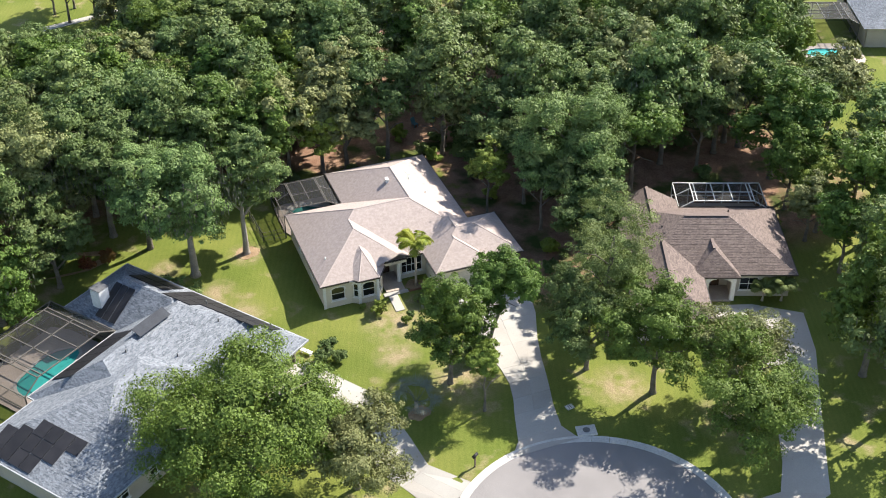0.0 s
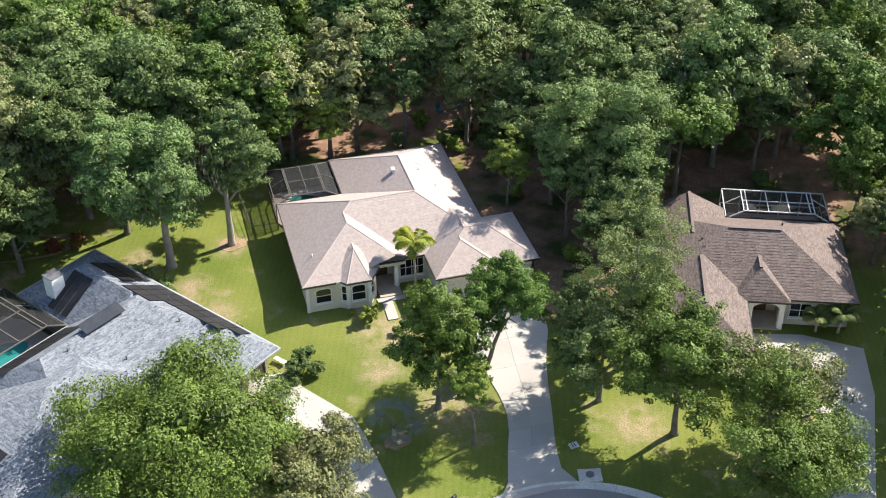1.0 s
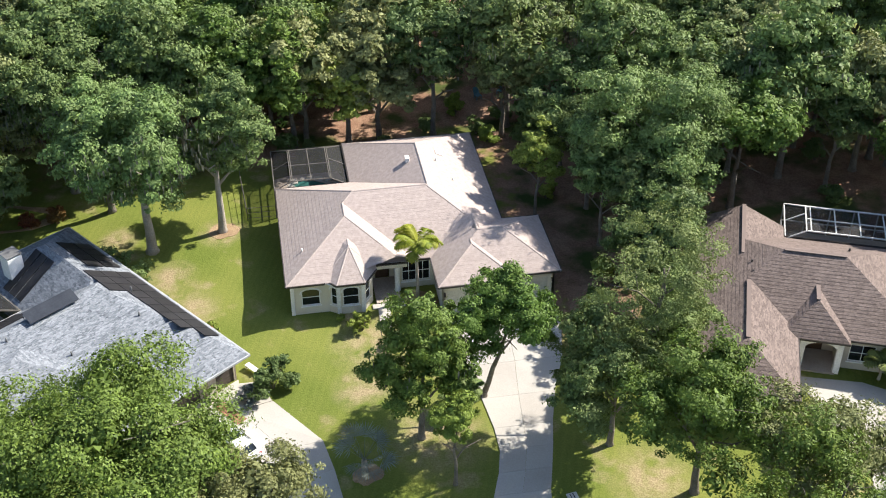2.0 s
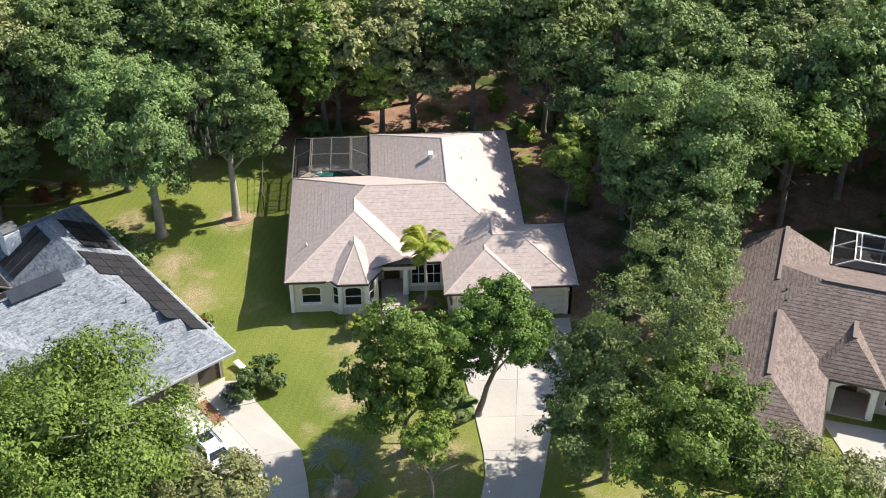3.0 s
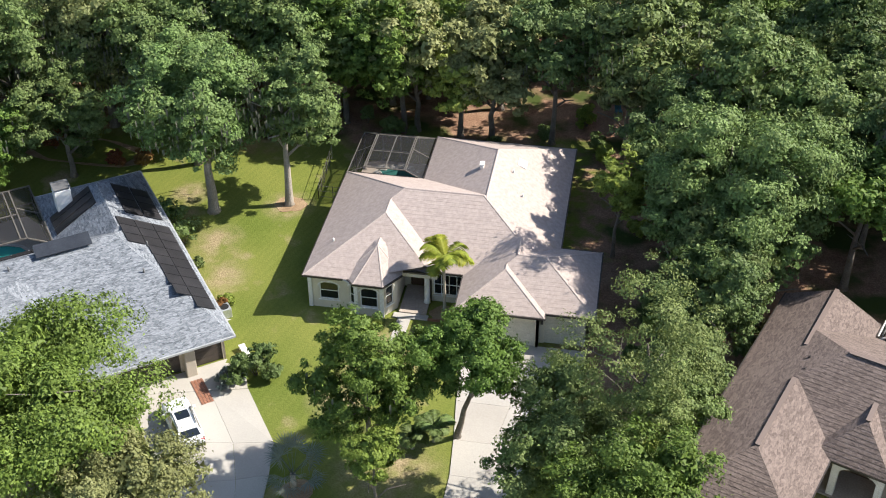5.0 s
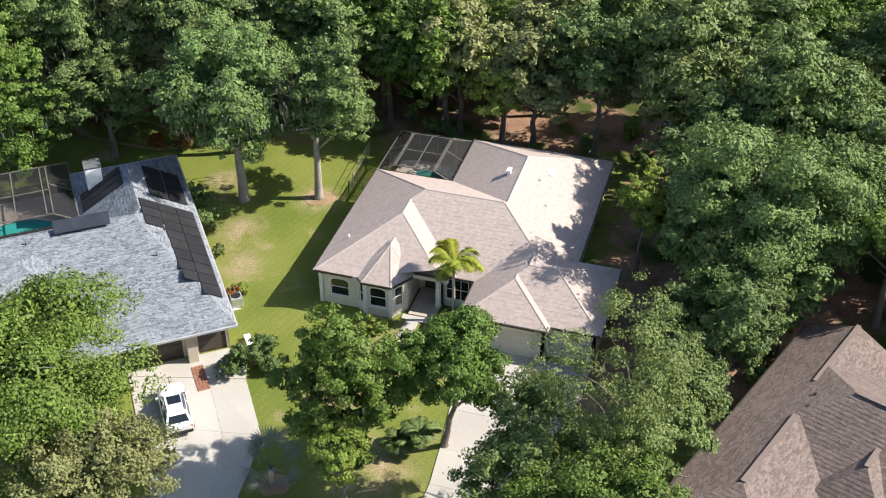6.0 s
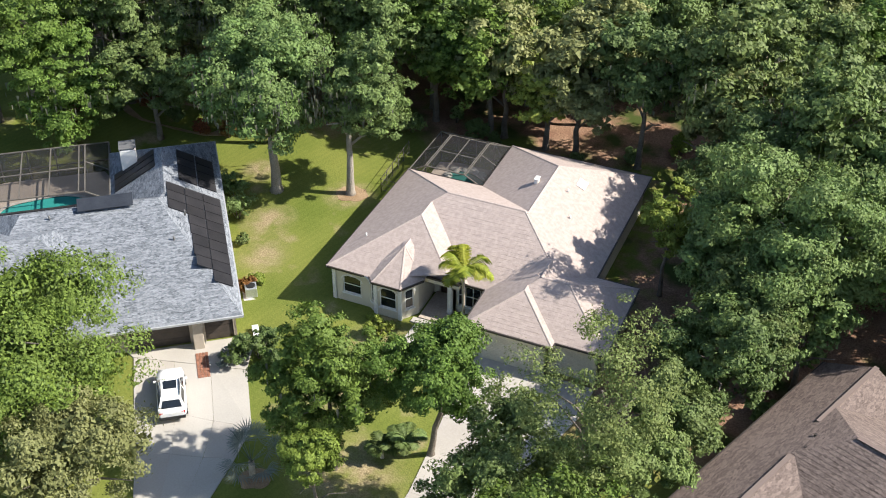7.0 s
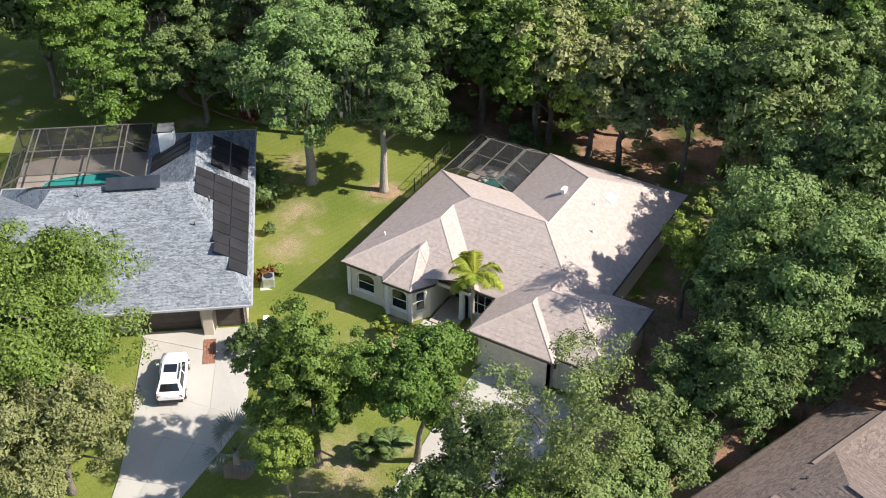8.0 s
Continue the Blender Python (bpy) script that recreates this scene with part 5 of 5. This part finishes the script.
for i, (h, r, flat, leaf) in enumerate(((12.6, 4.7, 0.95, "oak"), (11.0, 4.0, 1.1, "oak_grey"), (13.8, 5.2, 0.9, "oak"), (10.5, 4.3, 0.9, "oak_grey"), (12.8, 4.2, 1.25, "oak_bright"), (9.5, 3.5, 1.1, "oak_yellow"), (12.0, 4.9, 0.85, "oak_bright"))):
    KINDS.append(tree(-62 + 5 * i, 46 + (i % 2) * 3, h, r, leaf, 62, 11000, 0.235, 0.28, flat=flat, label="woodland oak in a dense stand" if leaf == "oak" else "paler woodland tree in a dense stand", moss=260 if i in (0, 2, 3) else 0, seed=40 + i, group="woodland trees", low=-0.75))
wood = random.Random(5)


def free(x, y):
    if x < -10.5 - 0.35 * (y - 62) and 60 < y < 83:
        return False
    if math.hypot(x - 87, y - 31) < 15:
        return False
    if 6 < x < 27 and y < 36 and wood.random() < 0.5:
        return False
    if -30 < x < -20 and y < 31:
        return False
    return x > -45 + 0.35 * (y - 26) and x < 90 and y < 74 - 0.43 * (x + 24) + (13 if x < 14 else 0)


spots = []
for j in range(13):
    for i in range(30):
        x = -48 + 4.9 * i + (2.4 if j % 2 else 0) + wood.uniform(-1.6, 1.6)
        y = 26 + 4.7 * j + wood.uniform(-1.6, 1.6)
        if free(x, y):
            spots.append((x, y))
# beside the grey house's back garden and beyond the brown house
spots += [(-38, 10), (-42, 4), (-36, 20), (-43, 14), (-30, 26), (-48, 8), (-50, -2), (-15.5, 27), (-3.5, 25.5), (-8, 23.5), (-34, 28), (-21, 26), (-37, 24), (-12, 25.5), (29.5, 19), (33, 19.5), (39.5, 14),
          (38, 17.5), (43, 19), (47, 17), (53, 14), (57, 8), (55, 1), (52, -6), (50, -13), (58, -4), (62, 10), (57, -14), (49, -20), (54, -24), (46, -28), (63, 0), (34, 23), (45, 23), (60, 18), (66, 12), (41, -33), (47, -36), (3, 25.2), (21, 23.5), (50, 19.5), (55, 20.5), (45, 25), (38.5, 22), (54, 12.5), (58, 14.5), (50, -7), (51.5, -1), (53.5, 5), (51, -17), (46.5, -23), (56, -9.5), (60, -16), (57, -21), (52, -29.5), (60, -28), (42.5, -27), (66, -10), (64, 22), (37.7, 8.5), (43.6, 12.4), (46.9, 9.9), (50.6, 12.3)]
for x, y in spots:
    k = KINDS[wood.choices(range(7), (5, 4, 5, 4, 4, 2, 3))[0]]
    s = wood.uniform(0.82, 1.16) * (0.72 if (x < -6 and y > 50) or (x > 66 and y < 34) or (44 < x < 53 and y < 12) else 1)
    copy_thing(k, pose(x, y, gz(x, y), 0, 0, wood.uniform(0, 360)) @ Matrix.Diagonal((s, s, s * wood.uniform(0.9, 1.1), 1)))


# ---- palms and shrubs ----
def frond(rng, length, width, rise, n=16, leaf_w=0.036):
    """One feather frond along +x: a curved rib with leaflets both sides."""
    bm = bmesh.new()
    pts = [Vector((length * t * (1 - 0.22 * t * t), 0, rise * math.sin(t * 2.3) * length * 0.35 - 0.28 * length * t * t)) for t in (k / n for k in range(n + 1))]
    tube(bm, pts[::4], [0.03, 0.025, 0.02, 0.014, 0.006][: len(pts[::4])], 4)
    for k in range(2, n * 2):
        t = k / (n * 2)
        i = min(int(t * n), n - 1)
        p = pts[i].lerp(pts[i + 1], t * n - i)
        d = (pts[i + 1] - pts[i]).normalized()
        ll = width * math.sin(math.pi * min(1, 0.12 + t * 0.95)) ** 0.7 + 0.05
        for sgn in (-1, 1):
            tip = p + Vector((d.x * ll * 0.5, sgn * ll, d.z * ll * 0.5 - ll * rng.uniform(0.25, 0.6)))
            w = d * leaf_w
            mid = p.lerp(tip, 0.5) + Vector((0, 0, ll * 0.12))
            bm.faces.new([bm.verts.new(q) for q in (p - w, p + w, mid + w * 1.2, tip, mid - w * 1.2)])
    return bm


def palm(x, y, h, n, length, width, label, leaf="palm", trunk_r=0.11, seed=1, name="palm_tree"):
    rng = np.random.default_rng(seed)
    ob = thing(name, pose(x, y, gz(x, y)), label, "palm")
    pts = [(0, 0, -0.1)] + [(0.03 * math.sin(k), 0.03 * math.cos(k * 1.7), h * k / 6) for k in range(1, 7)]
    part("trunk", tube(bmesh.new(), pts, [trunk_r * 1.5, trunk_r * 1.1] + [trunk_r] * 5, 10), "palm_bark", ob)
    if h > 2:
        part("crownshaft", tube(bmesh.new(), [(0, 0, h - 0.6), (0, 0, h - 0.2), (0, 0, h + 0.3)], [trunk_r * 1.15, trunk_r * 1.3, trunk_r * 0.5], 10), leaf, ob, "smooth green crownshaft")
    for k in range(n):
        bm = frond(rng, length * rng.uniform(0.85, 1.1), width, rng.uniform(0.35, 1.15))
        bm.transform(Matrix.Translation((0, 0, h)) @ pose(0, 0, 0, 0, 0, 137.5 * k + rng.uniform(-14, 14)) @ pose(0, 0, 0, 0, rng.uniform(-38, 8), 0))
        part("frond", bm, leaf, ob)
    return ob


palm(9.55, 0.55, 5.1, 11, 2.5, 0.62, "slender palm with yellow-green arching fronds by the porch", seed=3)
palm(11.0, -11.8, 1.2, 11, 1.7, 0.45, "short shaded palm beneath the lawn oaks", "oak", 0.1, 4)
palm(9.8, -12.6, 0.8, 9, 1.4, 0.4, "low palm in the shade of the lawn oaks", "oak", 0.1, 6)
palm(41.9, -14.9, 1.7, 13, 1.9, 0.5, "feathery pygmy palm before the brown house", "pine", 0.1, 8)
palm(40.2, -14.2, 1.4, 12, 1.7, 0.5, "feathery pygmy palm beside the porch", "pine", 0.1, 9)


def fan_palm(x, y, label, seed, s=1.0):
    rng = np.random.default_rng(seed)
    ob = thing("fan_palm", pose(x, y, gz(x, y)), label, "palm")
    part("trunk", tube(bmesh.new(), [(0, 0, -0.1), (0, 0, 0.9 * s)], [0.22, 0.18], 8), "palm_bark", ob)
    for k in range(16):
        a, el = radians(137.5 * k), radians(rng.uniform(5, 70))
        ln = s * rng.uniform(0.9, 1.3)
        bm = bmesh.new()
        tube(bm, [(0, 0, 0), (ln, 0, 0)], [0.02, 0.012], 4)
        for j in range(17):
            b = radians(-100 + 200 * j / 16)
            d = Vector((math.cos(b), math.sin(b), 0))
            sd = Vector((-d.y, d.x, 0)) * 0.035
            l1 = s * rng.uniform(0.65, 0.85)
            c = Vector((ln, 0, 0))
            bm.faces.new([bm.verts.new(q) for q in (c, c + d * l1 * 0.6 - sd + Vector((0, 0, 0.04)), c + d * l1 + Vector((0, 0, -0.12)), c + d * l1 * 0.6 + sd + Vector((0, 0, 0.04)))])
        bm.transform(Matrix.Translation((0, 0, 0.9 * s)) @ pose(0, 0, 0, 0, 0, math.degrees(a)) @ pose(0, 0, 0, 0, -math.degrees(el), 0))
        part("leaf", bm, "fan_palm", ob)
    return ob


fan_palm(3.4, -17.0, "silvery fan palm in a bed beside the drive", 5, 1.35)


def shrub(x, y, r, h, leaf, label, seed, leaves=1500, size=0.16, group=""):
    rng = np.random.default_rng(seed)
    ob = thing("shrub", pose(x, y, gz(x, y)), label, "shrub", group)
    bm = bmesh.new()
    for k in range(5):
        a = k * 1.3
        tube(bm, [(0.05 * math.cos(a), 0.05 * math.sin(a), -0.05), (r * 0.4 * math.cos(a), r * 0.4 * math.sin(a), h * 0.6)], [0.035, 0.012], 5)
    part("stem", bm, "bark", ob)
    tagged(part("foliage", crown_mesh(rng, r, h * 0.5, 26, leaves * 2, size * 0.75, h / (2 * r), 1.0, -0.8), leaf, ob), kind="stuff")
    return ob


shrub(-2.0, -7.2, 1.75, 2.6, "oak", "rounded clipped shrub at the garage corner", 21, 3200, 0.17)
shrub(-3.5, -8.4, 1.1, 1.5, "fan_palm", "silvery sparse shrub beside the drive", 23, 1400, 0.14)
shrub(4.9, -2.6, 0.95, 1.7, "oak_yellow", "variegated shrub before the bay window", 22, 1500, 0.15)
for k, (x, y, r) in enumerate(((6.6, -4.9, 0.5), (7.4, -4.2, 0.45), (8.8, -2.2, 0.7), (9.8, -1.4, 0.6), (10.4, -0.4, 0.5), (9.4, -3.0, 0.55), (3.5, -1.2, 0.4), (5.4, -1.3, 0.35))):
    shrub(x, y, r, r * 1.5, "oak_yellow" if k % 3 == 0 else "oak", "small garden shrub in the front bed", 30 + k, 600, 0.13, "front bed shrubs")
for k, (x, y, r) in enumerate(((-6.6, -1.2, 0.8), (-6.1, -0.2, 0.6), (-9.6, 3.4, 0.7), (-11.8, 6.2, 1.7), (-13.4, 8.4, 1.8))):
    shrub(x, y, r, r * 1.5, "red_leaf" if k in (0,) else "oak_yellow" if k == 1 else "oak", "red-leaved bromeliad clump by the wall" if k == 0 else "low shrub along the grey house", 50 + k, 900, 0.16, "side bed shrubs")
for k, (x, y, r) in enumerate(((-27, 17, 1.3), (-24, 16.2, 1.1), (-21, 15.6, 1.0), (-29.5, 15, 1.4), (-18.6, 16, 1.0), (-25.5, 19, 1.2), (-32, 12, 1.4))):
    shrub(x, y, r, r * 1.5, "red_leaf" if k % 2 == 0 else "oak", "reddish bed shrub behind the grey house" if k % 2 == 0 else "green bed shrub behind the grey house", 60 + k, 1100, 0.2, "back bed shrubs")
for k in range(34):
    x, y = wood.uniform(-12, 60), wood.uniform(21.5, 27)
    if 5 < x < 17:
        continue
    shrub(x, y, wood.uniform(0.7, 1.5), wood.uniform(1.2, 2.4), "oak", "undergrowth bush at the edge of the woods", 80 + k, 700, 0.26, "undergrowth")


for k, (x, y, r) in enumerate(((22.6, 12.5, 1.0), (23.4, 20.0, 1.4), (27.5, 21.5, 1.5), (31.0, 19.0, 1.3), (30.5, 14.0, 1.2), (23.0, -2.0, 1.0), (24.2, 0.8, 1.2), (29.3, 2.2, 1.3), (28.2, 12.8, 1.4), (36.0, 20.5, 1.3), (33.0, 23.5, 1.5), (22.2, 17.0, 0.9), (41.0, 21.5, 1.4), (48.0, 14.5, 1.3), (46.5, 8.0, 1.1), (47.5, -4.0, 1.3), (30.2, -0.4, 1.1), (31.8, 6.0, 1.2), (19.5, 22.8, 1.1), (14.2, 25.5, 0.9), (10.0, 23.6, 0.7), (17.5, 28.5, 1.2))):
    shrub(x, y, r, r * 1.6, "oak" if k % 3 else "oak_yellow", "leafy undergrowth bush between the gardens", 120 + k, 1300, 0.24, "undergrowth")


# ---- car on the grey drive ----
def car(m):
    ob = thing("car", m, "white compact SUV parked on the concrete drive", "car")
    # sections along y: (y, half width at sill, half width at belt, sill z, belt z)
    S = [(-2.2, 0.70, 0.74, 0.42, 0.86), (-2.1, 0.80, 0.86, 0.32, 0.98), (-1.6, 0.88, 0.91, 0.26, 1.04), (-0.2, 0.89, 0.92, 0.24, 1.02), (0.9, 0.89, 0.91, 0.25, 1.0), (1.6, 0.87, 0.88, 0.28, 0.94), (2.05, 0.78, 0.78, 0.34, 0.84), (2.2, 0.66, 0.64, 0.44, 0.72)]
    bm = bmesh.new()
    rings = []
    for y, a, b, z0, z1 in S:
        rings.append([bm.verts.new(v) for v in ((-a * 0.92, y, z0), (-a, y, z0 + 0.12), (-b, y, (z0 + z1) / 2 + 0.1), (-b * 0.95, y, z1), (-b * 0.5, y, z1 + 0.035), (0, y, z1 + 0.05), (b * 0.5, y, z1 + 0.035), (b * 0.95, y, z1), (b, y, (z0 + z1) / 2 + 0.1), (a, y, z0 + 0.12), (a * 0.92, y, z0))])
    for r0, r1 in zip(rings, rings[1:]):
        for k in range(10):
            bm.faces.new((r0[k], r0[k + 1], r1[k + 1], r1[k])).smooth = True
        bm.faces.new((r0[10], r0[0], r1[0], r1[10]))
    bm.faces.new(rings[0][::-1])
    bm.faces.new(rings[-1])
    part("body", bm, "car_paint", ob, "white painted body")
    base = [(-0.84, -1.98, 1.0), (0.84, -1.98, 1.0), (0.86, -0.4, 1.03), (0.84, 0.95, 1.02), (-0.84, 0.95, 1.02), (-0.86, -0.4, 1.03)]
    top = [(-0.62, -1.6, 1.56), (0.62, -1.6, 1.56), (0.66, -0.4, 1.62), (0.60, 0.3, 1.56), (-0.60, 0.3, 1.56), (-0.66, -0.4, 1.62)]
    bm = bmesh.new()
    lo, hi = [bm.verts.new(p) for p in base], [bm.verts.new(p) for p in top]
    for i in range(6):
        bm.faces.new((lo[i], lo[(i + 1) % 6], hi[(i + 1) % 6], hi[i]))
    bm.faces.new(hi)
    part("cabin", bm, "car_paint", ob)
    def pane(i, j, name, u0=0.1, u1=0.9, v0=0.14, v1=0.86):
        a, b, c, d = Vector(base[i]), Vector(base[j]), Vector(top[j]), Vector(top[i])
        n = (b - a).cross(d - a).normalized() * 0.012
        f = lambda u, v: a.lerp(b, u).lerp(d.lerp(c, u), v) + n
        bm = bmesh.new()
        bm.faces.new([bm.verts.new(f(u, v)) for u, v in ((u0, v0), (u1, v0), (u1, v1), (u0, v1))])
        part(name, bm, "car_glass", ob)
    pane(0, 1, "rear_window")
    pane(3, 4, "windshield", 0.06, 0.94, 0.08, 0.92)
    for i, j in ((1, 2), (2, 3), (4, 5), (5, 0)):
        pane(i, j, "side_window", 0.08, 0.94, 0.16, 0.84)
    part("sunroof", box(bmesh.new(), (-0.42, -0.7, 1.612), (0.42, 0.05, 1.628)), "car_glass", ob)
    for sx in (-1, 1):
        part("roof_rail", bar(bmesh.new(), (sx * 0.58, -1.4, 1.63), (sx * 0.58, 0.15, 1.63), 0.04, 0.05), "black", ob)
        part("mirror", box(bmesh.new(), (sx * 0.98 - 0.1, 0.62, 1.0), (sx * 0.98 + 0.1, 0.76, 1.14), 0.03), "car_paint", ob)
        part("tail_light", box(bmesh.new(), (sx * 0.68 - 0.13, -2.19, 0.74), (sx * 0.68 + 0.13, -2.08, 0.93), 0.02), "red_lens", ob)
        part("headlight", box(bmesh.new(), (sx * 0.56 - 0.14, 2.06, 0.62), (sx * 0.56 + 0.14, 2.2, 0.74), 0.02), "metal", ob)
        for y in (-1.38, 1.36):
            w = tube(bmesh.new(), [(sx * 0.72, y, 0.34), (sx * 0.93, y, 0.34)], [0.34, 0.34], 20)
            t = part("wheel", w, "rubber", ob)
            part("rim", tube(bmesh.new(), [(sx * 0.9, y, 0.34), (sx * 0.94, y, 0.34)], [0.23, 0.2], 14), "metal", t)
    part("rear_bumper", box(bmesh.new(), (-0.8, -2.24, 0.34), (0.8, -2.1, 0.6), 0.04), "black", ob)
    part("front_bumper", box(bmesh.new(), (-0.68, 2.12, 0.34), (0.68, 2.25, 0.56), 0.04), "black", ob)
    part("number_plate", box(bmesh.new(), (-0.17, -2.222, 0.74), (0.17, -2.205, 0.85)), "white", ob)
    return ob


car(pose(-5.0, -13.0, -0.55, 0, 0, 36))


# ---- small things in the gardens ----
mail = thing("mailbox", pose(5.7, -25.0, 0, 0, 0, 35), "dark mailbox on a wooden post at the kerb", "mailbox")
part("post", box(bmesh.new(), (-0.06, -0.06, -0.2), (0.06, 0.06, 1.15), 0.01), "wood", mail)
bm = bmesh.new()
tube(bm, [(-0.28, 0, 1.25), (0.28, 0, 1.25)], [0.14, 0.14], 12)
part("box", bm, "black", mail)
part("arm", bar(bmesh.new(), (-0.25, 0, 1.06), (0.3, 0, 1.06), 0.08), "wood", mail)

# this unit is added; only a tan brick bed with bromeliads lies here
unit = thing("air_conditioner", GH @ pose(0.9, 5.2, 0), "added pale air-conditioning unit on a pad, in place of a brick bed", "air conditioner")
part("pad", box(bmesh.new(), (-0.6, -0.6, -0.1), (0.6, 0.6, 0.08)), "kerb", unit)
part("casing", box(bmesh.new(), (-0.42, -0.42, 0.08), (0.42, 0.42, 0.9), 0.04), "metal", unit)
part("fan_grille", tube(bmesh.new(), [(0, 0, 0.9), (0, 0, 0.92)], [0.34, 0.34], 18), "black", unit)
shed = thing("bench", GH @ pose(0.75, 0.7, 0), "white low garden bench against the garage wall", "bench")
part("seat", box(bmesh.new(), (-0.22, -0.6, 0.42), (0.22, 0.6, 0.48), 0.02), "white", shed)
for y in (-0.7, 0.7):
    part("leg", box(bmesh.new(), (-0.18, y * 0.7 - 0.05, -0.1), (0.18, y * 0.7 + 0.05, 0.42)), "white", shed)

for k, (x, y, a) in enumerate(((20.2, 31.0, 20), (22.6, 31.6, -40))):
    c = thing("garden_chair", pose(x, y, 0, 0, 0, a), "faded blue garden chair in the leaf litter", "chair", "blue garden chairs")
    part("seat", box(bmesh.new(), (-0.3, -0.3, 0.36), (0.3, 0.3, 0.42), 0.02), "blue", c)
    part("backrest", bar(bmesh.new(), (0, 0.28, 0.42), (0, 0.5, 1.05), 0.58, 0.04), "blue", c)
    for sx in (-0.25, 0.25):
        for sy in (-0.25, 0.25):
            part("leg", box(bmesh.new(), (sx - 0.03, sy - 0.03, -0.05), (sx + 0.03, sy + 0.03, 0.36)), "blue", c)
